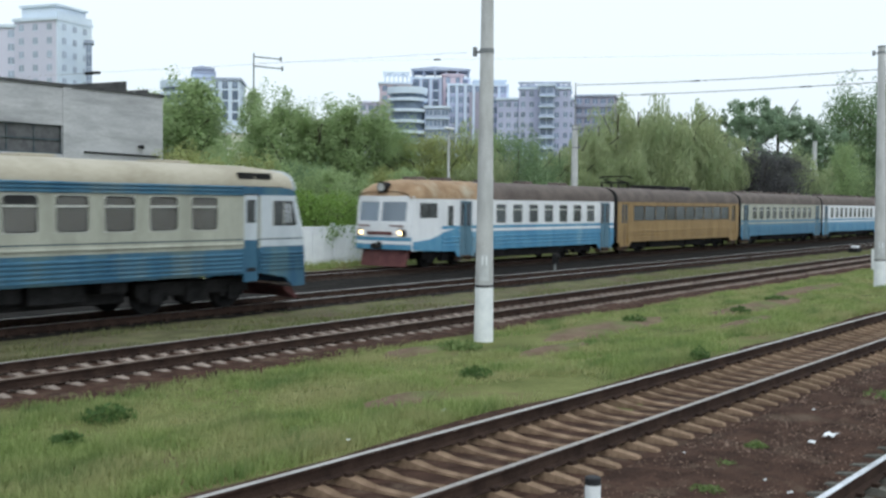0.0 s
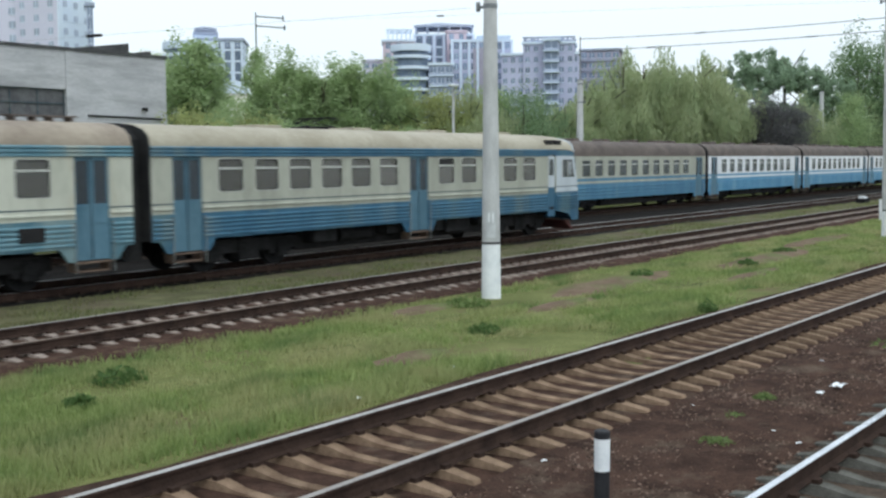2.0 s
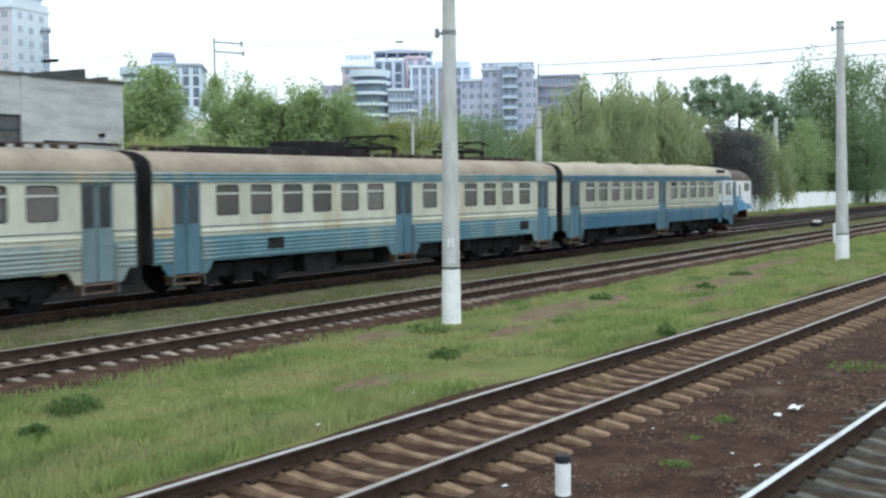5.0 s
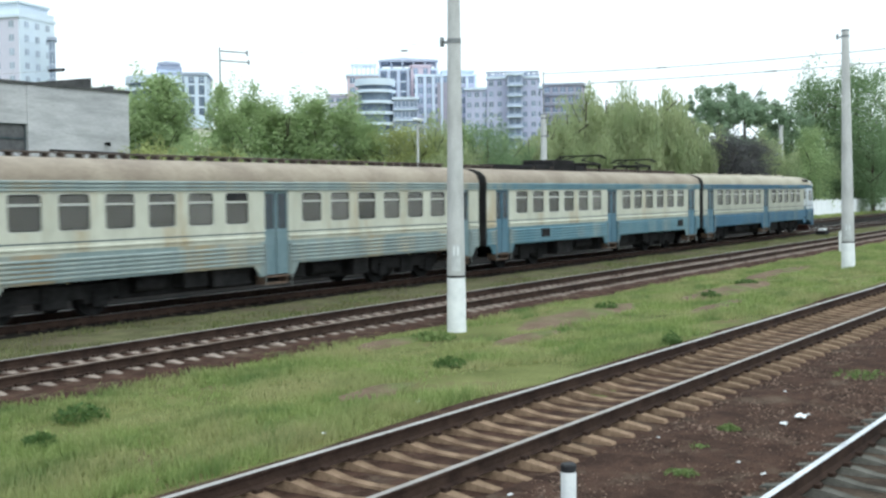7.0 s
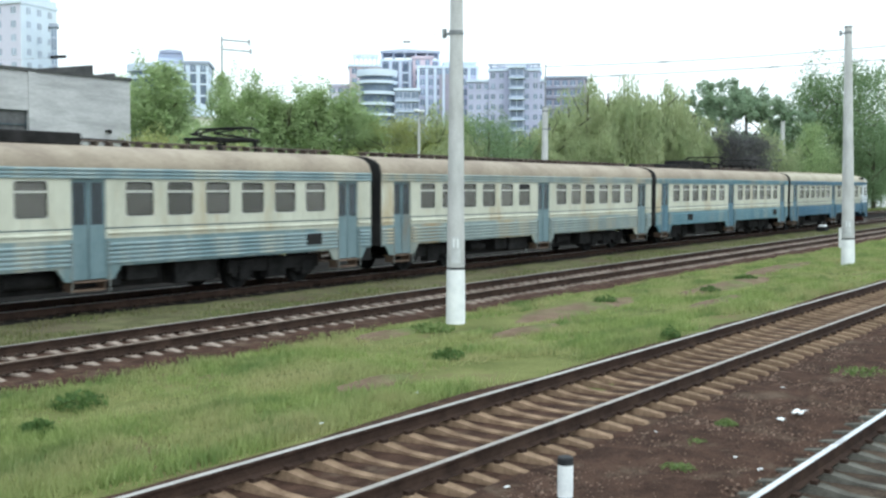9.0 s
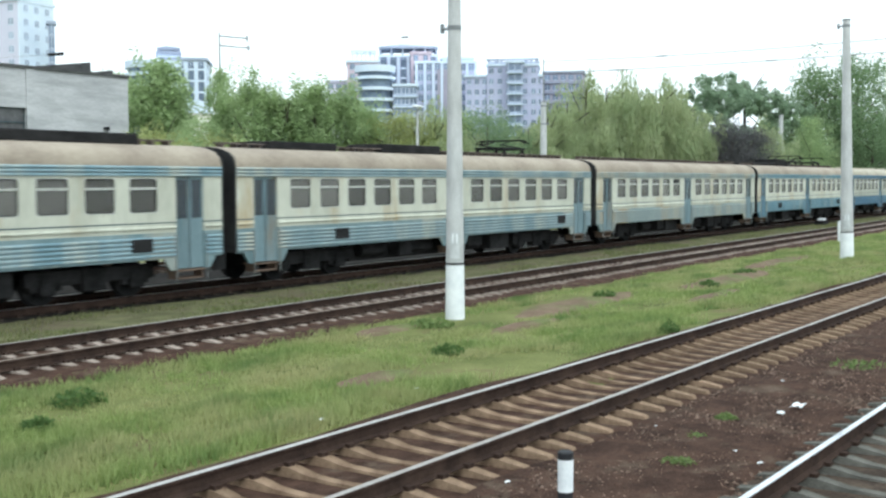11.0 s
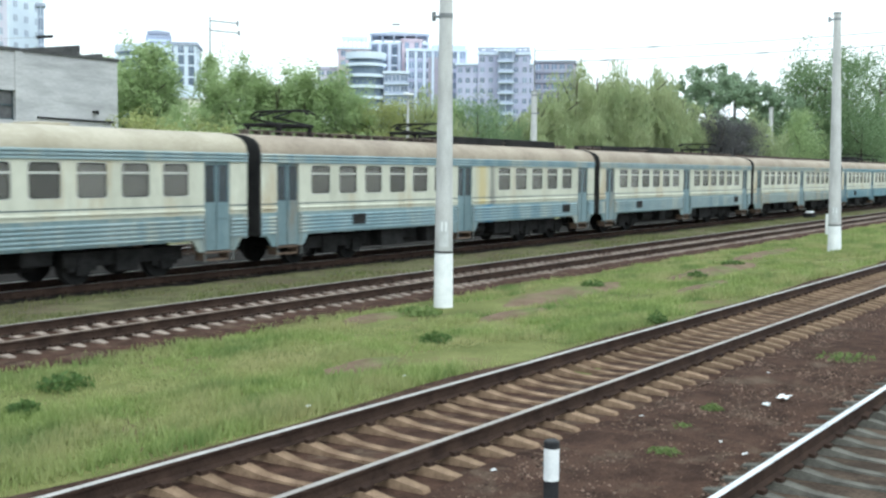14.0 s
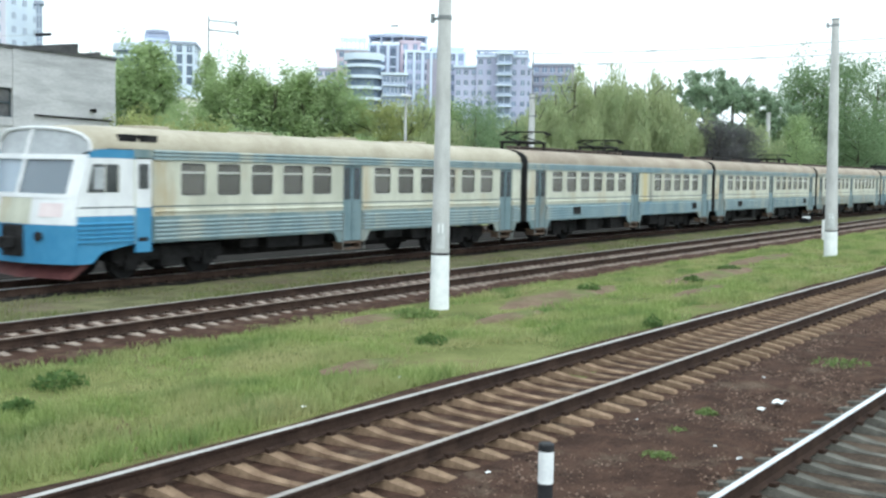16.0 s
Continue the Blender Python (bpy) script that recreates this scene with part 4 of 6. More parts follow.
    nose_patch("upper_glazing", c, [lerp(k, 0.02) for k in (0, 0.33, 0.66, 0.96)], CAB_GREY, "pale upper window band of the cab front", 0.02, True, None, 1, 12)
    bm = bmesh.new()
    for p, q in zip(arch, arch[1:]):
        tube(bm, p, q, 0.045, n=8)
    tube(bm, lerp(0.0, 0.0)[6], arch[6], 0.045, n=8)
    part("arch_rim", bm, pale, c, "pale rim round the cab front", True)
    for u0, u1 in ((1, 5), (9, 13)):
        nose_patch("headlight", c, nose_grid([1.60, 1.68, 1.84, 1.92], lambda z: W * 0.985, 0.445, fx), LAMP_PINK, "large unlit pinkish headlight", 0.03, True, None, u0, u1 - 1)
    for s in (-1, 1):
        bm = bmesh.new()
        tube(bm, (21.26, s * 0.85, 1.15), (21.36, s * 0.85, 1.15), 0.11, n=14)
        part("socket_cover", bm, UNDER, c)
    nose_patch("nose_panel", c, nose_grid([1.43, 1.6, 1.85, 2.02], half, 0.432, fx), CREAM, "cream centre panel of the cab front", 0.02, True, None, 4, 9)
    bm = bmesh.new()
    box(bm, 21.18, 21.42, -0.38, 0.38, 0.66, 1.40, 0, 0.03)
    box(bm, 21.2, 21.75, -0.16, 0.16, 0.85, 1.12, 0, 0.04)
    part("front_coupler", bm, UNDER, c, "dark automatic coupler")
    bm = bmesh.new()
    pr = [(20.7, 0.50), (21.0, 0.50), (21.3, 0.17), (21.22, 0.15), (20.8, 0.40)]
    for k, (y0, y1, d0, d1) in enumerate(((-1.45, 0, -0.35, 0), (0, 1.45, 0, -0.35))):
        a = [bm.verts.new((x + d0, y0, z)) for x, z in pr]
        b = [bm.verts.new((x + d1, y1, z)) for x, z in pr]
        bm.faces.new(a), bm.faces.new(b[::-1])
        for i in range(5):
            bm.faces.new((a[i], b[i], b[(i + 1) % 5], a[(i + 1) % 5]))
    bmesh.ops.recalc_face_normals(bm, faces=bm.faces[:])
    part("track_plow", bm, RED, c, "dull red rail guard")


def coach_b(label, low, high, roof_m, cab=False, motor=False, wide=False, lit=False, seed=1, door_m=None, line=None):
    """An older coach with rounded roof and end doors; the cab, where it has one, is at its +x end."""
    c = empty("train_coach", label, "train coach", "coaches of the far train")
    xa, xb = END, (18.6 if cab else PITCH - END)
    base, top, skirt = 3.02, 3.98, 0.48
    if cab:
        win, doors = [2.85 + 1.66 * k for k in range(8)], [(0.80, 2.05), (16.0, 17.05)]
        meshes, ww = WINDOW_B, 0.95
    elif wide:
        win, doors, meshes, ww = [2.55 + 1.66 * k for k in range(10)], [(0.85, 1.75), (19.7, 20.6)], WINDOW_WIDE, 1.62
    else:
        win, doors, meshes, ww = [2.85 + 1.60 * k for k in range(10)], [(0.80, 2.0), (19.45, 20.65)], WINDOW_B, 0.95
    holes = [(x, x + ww, 1.82, 2.80) for x in win] + [(a, b, 0.30, 2.95) for a, b in doors]
    zs = [(skirt, 0), (1.42, 1), (1.56, 0), (1.72, 1), (base, 1)]
    for side in (-1, 1):
        side_wall(c, side * W, None, zs, [low, line or high], xa, xb, holes, skirt, doors) if not wide else side_wall(c, side * W, None, zs, [low, high], xa, xb, holes, skirt, doors)
        windows(c, win, 1.82, meshes, side)
        for a, b in doors:
            door(c, a, b, 0.24, 2.95, side, door_m or DOOR_BLUE)
        cuts = [xa] + [v for d in doors for v in d] + [xb]
        spans = [(a + 0.02, b - 0.02) for a, b in zip(cuts[::2], cuts[1::2]) if b - a > 0.2]
        ribs(c, spans, [0.75, 0.95, 1.15], side, low)
    bm = bmesh.new()
    st = [(x, top, W) for x in np.linspace(xa, 17.5 if cab else xb, 7)]
    if cab:
        st += [(18.6, top, W), (19.6, top - 0.02, W), (20.3, top - 0.12, W), (20.75, top - 0.32, W * 0.98), (21.0, top - 0.60, W * 0.93)]
    rows = [[bm.verts.new((x, y, z)) for y, z in roof_profile(t, base, w)] for x, t, w in st]
    for k, (a, b) in enumerate(zip(rows, rows[1:])):
        for i in range(len(a) - 1):
            f = bm.faces.new((a[i], a[i + 1], b[i + 1], b[i]))
            f.material_index = 1 if cab and k > 4 else 0
    bmesh.ops.recalc_face_normals(bm, faces=bm.faces[:])
    part("roof", bm, [roof_m, B_ROOF_RUST if lit else roof_m], c, "brown weathered roof", True)
    # End walls painted black for the shaded gap between coaches.
    end_wall(c, xa, 0.6, roof_profile(top, base), RUBBER_AND_GAP, base, -1)
    if not cab:
        end_wall(c, xb, 0.6, roof_profile(top, base), RUBBER_AND_GAP, base, 1)
        bellows(c, xb + 0.03, PITCH + END - 0.03, 0.8, 3.5, 1.30)
    interior(c, xa + 0.1, xb - 0.1, 1.0, 3.0)
    underframe(c, motor, 0.75, seed, -0.3)
    roof_gear(c, top, [(3.2, 0.25)] if motor else (), [(7.0, 9.5, 0.2), (11.5, 14.0, 0.2)] if motor else (), False)
    if not motor:
        for x in (4.0, 8.0, 12.0, 16.0, 18.2 if cab else 18.0):
            bm = bmesh.new()
            box(bm, x, x + 0.8, -0.45, 0.45, top - 0.05, top + 0.13, 0, 0.04)
            part("roof_ventilator", bm, roof_m, c)
    if cab:
        cab_b(c, low, lit, base, top)
    return c


def cab_b(c, low, lit, base, top):
    """Upright rounded front: two windscreens, roof headlight, two lamps, blue sweep and a dark red plow."""
    def fx(z):
        return 21.02 if z < 1.6 else 21.02 - (z - 1.6) * 0.12
    def half(z):
        return W - 0.03
    for side in (-1, 1):
        y = side * W
        bm = bmesh.new()
        zz = [0.55, 0.85, 1.2, 1.5, 1.8, 2.2, 2.6, base]
        for a, b in zip(zz, zz[1:]):
            bm.faces.new([bm.verts.new(p) for p in ((18.6, y, a), (fx(a), side * half(a), a), (fx(b), side * half(b), b), (18.6, y, b))])
        bmesh.ops.remove_doubles(bm, verts=bm.verts, dist=0.0005)
        bmesh.ops.recalc_face_normals(bm, faces=bm.faces[:])
        part("cab_side", bm, WHITE, c, "white cab side")
        bm = bmesh.new()
        yo = side * (W + 0.006)
        vs = [(17.1, 0.48), (18.9, 0.50), (20.9, 0.60), (20.93, 0.98), (19.5, 1.10), (18.2, 1.46), (17.1, 1.62)]
        bm.faces.new([bm.verts.new((x, yo, z)) for x, z in vs])
        geo = bmesh.ops.extrude_face_region(bm, geom=bm.faces[:])
        for v in geo["geom"]:
            if isinstance(v, bmesh.types.BMVert):
                v.co.y -= side * 0.012
        bmesh.ops.recalc_face_normals(bm, faces=bm.faces[:])
        part("blue_sweep", bm, low, c, "blue painted sweep on the cab side")
        ys = sorted((side * (W - 0.05), side * (W + 0.004)))
        bm = bmesh.new()
        box(bm, 19.05, 20.35, ys[0], ys[1], 2.12, 2.82)
        w = part("cab_side_window", bm, CAB_DARK, c, "dark side window of the cab")
        for x in (19.05, 19.68, 20.33):
            bm = bmesh.new()
            box(bm, x - 0.025, x + 0.025, ys[0], ys[1] + 0.012, 2.12, 2.82)
            part("window_bar", bm, UNDER, w)
        bm = bmesh.new()
        box(bm, 17.65, 18.1, ys[0], ys[1], 1.72, 2.7)
        part("narrow_window", bm, CAB_DARK, c)
    bands = ((0.62, 0.86, low, "blue front sill"), (0.86, 1.02, WHITE, ""), (1.02, 1.20, low, ""), (1.20, 1.95, WHITE, "white front panel"))
    for z0, z1, m, lab in bands:
        nose_patch("front_panel", c, nose_grid([z0, (z0 + z1) / 2, z1], half, 0.32, fx), m, lab, 0.05)
    nose_patch("front_panel", c, nose_grid([2.86, 3.02, 3.14], half, 0.30, fx), WHITE, "", 0.05)
    g = nose_grid([1.95, 2.4, 2.86], lambda z: half(z) - 0.01, 0.29, lambda z: fx(z) - 0.02)
    for u0, u1 in ((1, 7), (6, 12)):
        nose_patch("windscreen", c, g, CAB_GLASS, "pale windscreen", 0.02, True, None, u0, u1)
    for u0, u1 in ((0, 2), (11, 13)):
        nose_patch("windscreen_pillar", c, nose_grid([1.95, 2.4, 2.86], half, 0.32, fx), WHITE, "", 0.05, True, None, u0, u1)
    bm = bmesh.new()
    tube(bm, (fx(1.95) + 0.31, 0, 1.95), (fx(2.86) + 0.30, 0, 2.86), 0.09, n=8)
    part("centre_pillar", bm, WHITE, c)
    for s in (-1, 1):
        bm = bmesh.new()
        box(bm, 21.16, 21.30, s * 0.8 - 0.5, s * 0.8 + 0.5, 1.70, 1.76)
        part("windscreen_grab_rail", bm, RED, c)
    bm = bmesh.new()
    box(bm, 21.22, 21.37, -0.75, 0.75, 1.30, 1.46, 0, 0.03)
    part("red_band", bm, RED, c, "dull red band between the lamps")
    for s in (-1, 1):
        bm = bmesh.new()
        box(bm, 21.06, 21.24, s * 1.18 - 0.26, s * 1.18 + 0.26, 1.24, 1.56, 0, 0.06)
        h = part("lamp_housing", bm, UNDER, c, "dark lamp housing")
        bm = bmesh.new()
        tube(bm, (21.24, s * 1.18, 1.40), (21.29, s * 1.18, 1.40), 0.11, n=16)
        part("headlight", bm, LAMP_ON if lit else LAMP_OFF, h, "lit yellow headlight" if lit else "unlit lamp")
    rows = [(3.14, half(3.1), 0.30), (3.30, 1.55, 0.24), (3.48, 1.30, 0.10), (3.62, 0.9, -0.05), (3.70, 0.4, -0.2)]
    bm = bmesh.new()
    vs = [[bm.verts.new((fx(3.1) - (z - 3.14) * 0.5 + b * (1 - abs(u) ** 2.6), u * h, z)) for u in np.linspace(1, -1, 13)] for z, h, b in rows]
    for a, b in zip(vs, vs[1:]):
        for i in range(12):
            bm.faces.new((a[i], a[i + 1], b[i + 1], b[i]))
    bmesh.ops.recalc_face_normals(bm, faces=bm.faces[:])
    part("roof_front", bm, B_ROOF_RUST if lit else B_ROOF, c, "rust-coloured rounded roof front", True)
    bm = bmesh.new()
    tube(bm, (20.7, 0, 3.55), (21.22, 0, 3.55), 0.24, 0.27, n=20)
    h = part("roof_lamp", bm, UNDER, c, "round roof headlight in a dark housing")
    bm = bmesh.new()
    tube(bm, (21.22, 0, 3.55), (21.25, 0, 3.55), 0.20, n=20)
    part("lamp_glass", bm, LAMP_OFF, h)
    bm = bmesh.new()
    pr = [(20.7, 0.60), (21.2, 0.60), (21.38, -0.18), (21.30, -0.20), (21.0, 0.45)]
    for y0, y1, d0, d1 in ((-1.35, 0, -0.3, 0), (0, 1.35, 0, -0.3)):
        a = [bm.verts.new((x + d0, y0, z)) for x, z in pr]
        b = [bm.verts.new((x + d1, y1, z)) for x, z in pr]
        bm.faces.new(a), bm.faces.new(b[::-1])
        for i in range(5):
            bm.faces.new((a[i], b[i], b[(i + 1) % 5], a[(i + 1) % 5]))
    bmesh.ops.recalc_face_normals(bm, faces=bm.faces[:])
    part("track_plow", bm, RED, c, "dull red rail guard")
    bm = bmesh.new()
    box(bm, 21.2, 21.8, -0.16, 0.16, 0.66, 0.92, 0, 0.04)
    part("front_coupler", bm, UNDER, c)


CAB_DARK = material("dark_cab_glass", (0.03, 0.035, 0.04), (0.06, 0.065, 0.07), 0.15, 2, 10, 0.0, spec=0.6)
LAMP_PINK = material("pinkish_lamp_cover", (0.66, 0.55, 0.57), (0.76, 0.66, 0.67), 0.25, 3, 14, 0.0, spec=0.5)
CAB_GREY = material("grey_upper_glass", (0.30, 0.32, 0.34), (0.40, 0.42, 0.45), 0.2, 2, 10, 0.0, spec=0.5)

Y_A, Y_B = 22.3, 32.5
SPEED_A, SPEED_B = 7.6, -14.7
TRAIN = []   # (coach, x of its local origin at the start, track y, turn, speed)


def build_trains():
    front = coach_a("cream and blue suburban coach with a driving cab, dirty paint", BLUE_GRIMY, DULL_CREAM, cab=True, seed=3, opened=(WIN2[0],))
    TRAIN.append((front, 1.43, Y_A, 0, SPEED_A))
    motor = coach_a("cream and blue motor coach with soot and a pantograph", TEAL, CREAM, motor=True, pantos=[(11.0, 0.22), (16.6, 0.16)], boxes=[(2.5, 5.4, 0.16), (5.6, 6.9, 0.20), (7.1, 9.0, 0.42), (9.1, 10.0, 0.2)], seed=5)
    TRAIN.append((motor, 1.43 - PITCH, Y_A, 0, SPEED_A))
    plain = coach_a("cream and faded blue coach with rust streaks", FADED_RUST, motor=True, seed=8, opened=(WIN[5],))
    TRAIN.append((plain, 1.43 - 2 * PITCH, Y_A, 0, SPEED_A))
    m2 = coach_a("cream and faded blue motor coach", FADED, motor=True, pantos=[(16.6, 0.16)], boxes=[(2.6, 5.6, 0.2), (7.9, 11.3, 0.26)], seed=9)
    TRAIN.append((m2, 1.43 - 3 * PITCH, Y_A, 0, SPEED_A))
    m3 = coach_a("cream and faded blue motor coach with rust beside its door", FADED_SOOT, CREAM_SOOT, motor=True, pantos=[(2.9, 0.28), (10.2, 0.18)], boxes=[(11.4, 15.0, 0.24), (15.2, 19.3, 0.24)], seed=12, blank=(WIN2[0],))
    TRAIN.append((m3, 1.43 - 4 * PITCH, Y_A, 0, SPEED_A))
    rear = coach_a("cream and faded blue suburban coach with a white-faced driving cab", FADED, cab=True, seed=14)
    TRAIN.append((rear, 1.43 - 4 * PITCH, Y_A, 180, SPEED_A))
    x0 = 61.8
    b1 = coach_b("white and sky-blue coach with a driving cab and lit lamps", B_BLUE, WHITE, B_ROOF, cab=True, lit=True, seed=21)
    TRAIN.append((b1, x0, Y_B, 180, SPEED_B))
    b2 = coach_b("ochre yellow coach with a dark window band", OCHRE, OCHRE, B_ROOF, wide=True, motor=True, seed=22, door_m=OCHRE)
    TRAIN.append((b2, x0, Y_B, 0, SPEED_B))
    b3 = coach_b("cream and blue coach with a brown roof", BLUE, DULL_CREAM, B_ROOF, seed=23)
    TRAIN.append((b3, x0 + PITCH, Y_B, 0, SPEED_B))
    b4 = coach_b("white and sky-blue coach with a brown roof", B_BLUE, WHITE, B_ROOF, seed=24)
    TRAIN.append((b4, x0 + 2 * PITCH, Y_B, 0, SPEED_B))
    b5 = copy_thing(b4, Matrix())
    TRAIN.append((b5, x0 + 3 * PITCH, Y_B, 0, SPEED_B))
    b6 = coach_b("white and sky-blue coach with a driving cab at the tail", B_BLUE, WHITE, B_ROOF, cab=True, seed=26)
    TRAIN.append((b6, x0 + 4 * PITCH, Y_B, 0, SPEED_B))


build_trains()


# ---- poles, wires, signs ----
def mast(x, y, h, r0, r1, label, white=True, bracket=None, base=-0.35, plate=True, ring=0.94, lean=0.0):
    """A tapered spun-concrete mast with a whitewashed foot, a black ring and a painted field."""
    p = empty("concrete_mast", label, "mast", "concrete masts")
    p.matrix_basis = pose(x, y, base, -lean, 0, 0)
    zw = ring - base
    rz = lambda z: r0 + (r1 - r0) * z / (h - base)
    bm = bmesh.new()
    z0 = zw + 0.05 if white else 0.0
    tube(bm, (0, 0, z0), (0, 0, h - base), rz(z0), r1, n=24)
    part("shaft", bm, CONCRETE, p, "grey concrete shaft", True)
    if white:
        bm = bmesh.new()
        tube(bm, (0, 0, 0), (0, 0, zw), rz(0) + 0.004, rz(zw) + 0.004, n=24)
        part("foot", bm, WHITEWASH, p, "whitewashed foot", True)
        bm = bmesh.new()
        tube(bm, (0, 0, zw), (0, 0, zw + 0.05), rz(zw) + 0.006, n=24)
        part("ring", bm, BLACK, p, "black painted ring", True)
    if plate:
        bm = bmesh.new()
        a = math.atan2(-y, -x)
        for k in range(5):
            t0, t1 = a - 0.55 + 0.22 * k, a - 0.55 + 0.22 * (k + 1)
            r = rz(zw + 0.5) + 0.008
            bm.faces.new([bm.verts.new((r * math.cos(t), r * math.sin(t), z)) for t, z in ((t0, zw + 0.15), (t1, zw + 0.15), (t1, zw + 0.75), (t0, zw + 0.75))])
        pl = part("painted_field", bm, GREY_LABEL, p, "pale painted field with two bars")
        bm = bmesh.new()
        for k in (-1, 1):
            t = a + k * 0.22
            r = rz(zw + 0.5) + 0.014
            w = 0.07
            bm.faces.new([bm.verts.new((r * math.cos(q), r * math.sin(q), z)) for q, z in ((t - w, zw + 0.5), (t + w, zw + 0.5), (t + w, zw + 0.7), (t - w, zw + 0.7))])
        part("painted_bar", bm, WHITEWASH, pl)
    bm = bmesh.new()
    tube(bm, (0, 0, h - base), (0, 0, h - base + 0.06), r1 + 0.02, n=16)
    part("cap", bm, STEEL, p)
    for z, ln in bracket or ():
        bm = bmesh.new()
        tube(bm, (0, 0, z - base), (0, 0, z - base + 0.10), rz(z - base) + 0.012, n=16)
        tube(bm, (0, 0, z - base + 0.05), (0, ln, z - base + 0.05), 0.03, n=8)
        tube(bm, (0, ln, z - base - 0.04), (0, ln, z - base + 0.16), 0.05, n=8)
        part("bracket", bm, STEEL, p, "steel clamp with a short arm")
    return p


def span_wire(a, b, r, label, sag=0.25, beads=(), ties=None):
    """A wire with its insulators, sagging a little between two masts."""
    w = empty("span_wire", label, "overhead wire")
    w.matrix_basis = Matrix.Translation(a)
    a, b = Vector(a), Vector(b)
    at = lambda u: (b - a) * u + Vector((0, 0, -4 * sag * u * (1 - u)))
    bm = bmesh.new()
    q = (b - a).to_track_quat("Z", "Y").to_matrix()
    rings = [[bm.verts.new(at(k / 16) + q @ Vector((r * math.cos(1.2566 * i), r * math.sin(1.2566 * i), 0))) for i in range(5)] for k in range(17)]
    for u, v in zip(rings, rings[1:]):
        for i in range(5):
            bm.faces.new((u[i], u[(i + 1) % 5], v[(i + 1) % 5], v[i]))
    part("wire", bm, WIRE, w)
    for u in beads:
        bm = bmesh.new()
        d = (b - a).normalized()
        c = at(u)
        tube(bm, c - d * 0.36, c + d * 0.36, 0.025, n=8)
        for k in range(-3, 4):
            tube(bm, c + d * (k * 0.11) - d * 0.025, c + d * (k * 0.11) + d * 0.02, 0.05, n=10)
        part("insulator", bm, UNDER, w, "dark ribbed insulator")
    return w


mast(20.56, 13.48, 9.3, 0.215, 0.115, "tall grey concrete mast with a whitewashed foot in the grass", bracket=[(6.15, 0.32)])
second = mast(44.88, 10.86, 9.05, 0.26, 0.135, "tall grey concrete mast with a whitewashed foot beside a track", bracket=[(8.8, 0.3)], ring=0.74, lean=1.2)
relay = bmesh.new()
box(relay, -0.12, 0.12, 0.17, 0.33, 0.75, 1.55, 0, 0.02)
part("relay_box", relay, WHITEWASH, second, "white metal box fixed to the foot")
far_mast = mast(70.3, 38.4, 8.5, 0.30, 0.20, "distant grey concrete mast among trees", white=False, plate=False, bracket=[(8.2, -0.6), (6.9, -0.4)])
pin = bmesh.new()
tube(pin, (0, 0, 8.8), (0, 0, 11.95), 0.05, 0.04, n=8)
part("wire_post", pin, STEEL, far_mast, "slim steel post for the span wires")
mast(126.5, 38.2, 10.3, 0.36, 0.22, "distant pale concrete mast before trees", white=False, plate=False)
mast(185, 36.8, 9.0, 0.34, 0.22, "far pale concrete mast beside the fence", white=False, plate=False)
mast(70.3, 10.9, 11.6, 0.30, 0.16, "grey concrete mast beside a track", white=True, plate=False)
mast(22.0, 44.0, 8.3, 0.22, 0.14, "grey concrete mast in front of the shed", white=False, plate=False)
span_wire((70.3, 38.4, 11.45), (70.3, 10.9, 11.45), 0.028, "thick upper cross-span wire between two masts", 0.25, (0.33,))
span_wire((70.3, 38.4, 10.6), (70.3, 10.9, 10.6), 0.028, "lower cross-span wire between two masts", 0.15, (0.2, 0.6))
span_wire((20.5, 13.97, 6.2), (22.0, 44.0, 7.2), 0.004, "thin cross-span wire with dark insulators", 0.0, (0.477,))
span_wire((44.9, 11.1, 8.85), (66.9, 67.5, 14.6), 0.004, "thin cross-span wire with dark insulators", 0.0, (0.526,))


def lamp_post(x, y, h, label):
    p = empty("street_lamp", label, "street lamp")
    p.matrix_basis = pose(x, y, -0.3)
    bm = bmesh.new()
    tube(bm, (0, 0, 0), (0, 0, h), 0.11, 0.07, n=12)
    tube(bm, (0, 0, h), (-0.5, -0.5, h + 0.25), 0.05, n=8)
    part("pole", bm, CONCRETE, p, "pale lamp pole", True)
    bm = bmesh.new()
    box(bm, -1.2, -0.4, -0.75, -0.45, h + 0.2, h + 0.34, 0, 0.05)
    part("lamp_head", bm, WHITEWASH, p, "pale lamp head")


lamp_post(55.6, 39.2, 7.4, "pale street lamp standing before the trees")


def lattice_mast():
    """Slim steel mast with two side arms over the tree tops."""
    p = empty("steel_mast", "slim steel mast with two side arms behind trees", "mast")
    p.matrix_basis = pose(66.9, 67.5, -0.3)
    bm = bmesh.new()
    tube(bm, (0, 0, 0), (0, 0, 15.7), 0.11, 0.06, n=10)
    part("post", bm, STEEL, p)
    for z, l in ((15.4, 1.9), (14.6, 2.0)):
        bm = bmesh.new()
        tube(bm, (0, 0, z), (l, -l * 0.7, z - 0.1), 0.06, n=8)
        tube(bm, (l, -l * 0.7, z - 0.3), (l, -l * 0.7, z + 0.1), 0.09, n=8)
        part("side_arm", bm, STEEL, p)


lattice_mast()


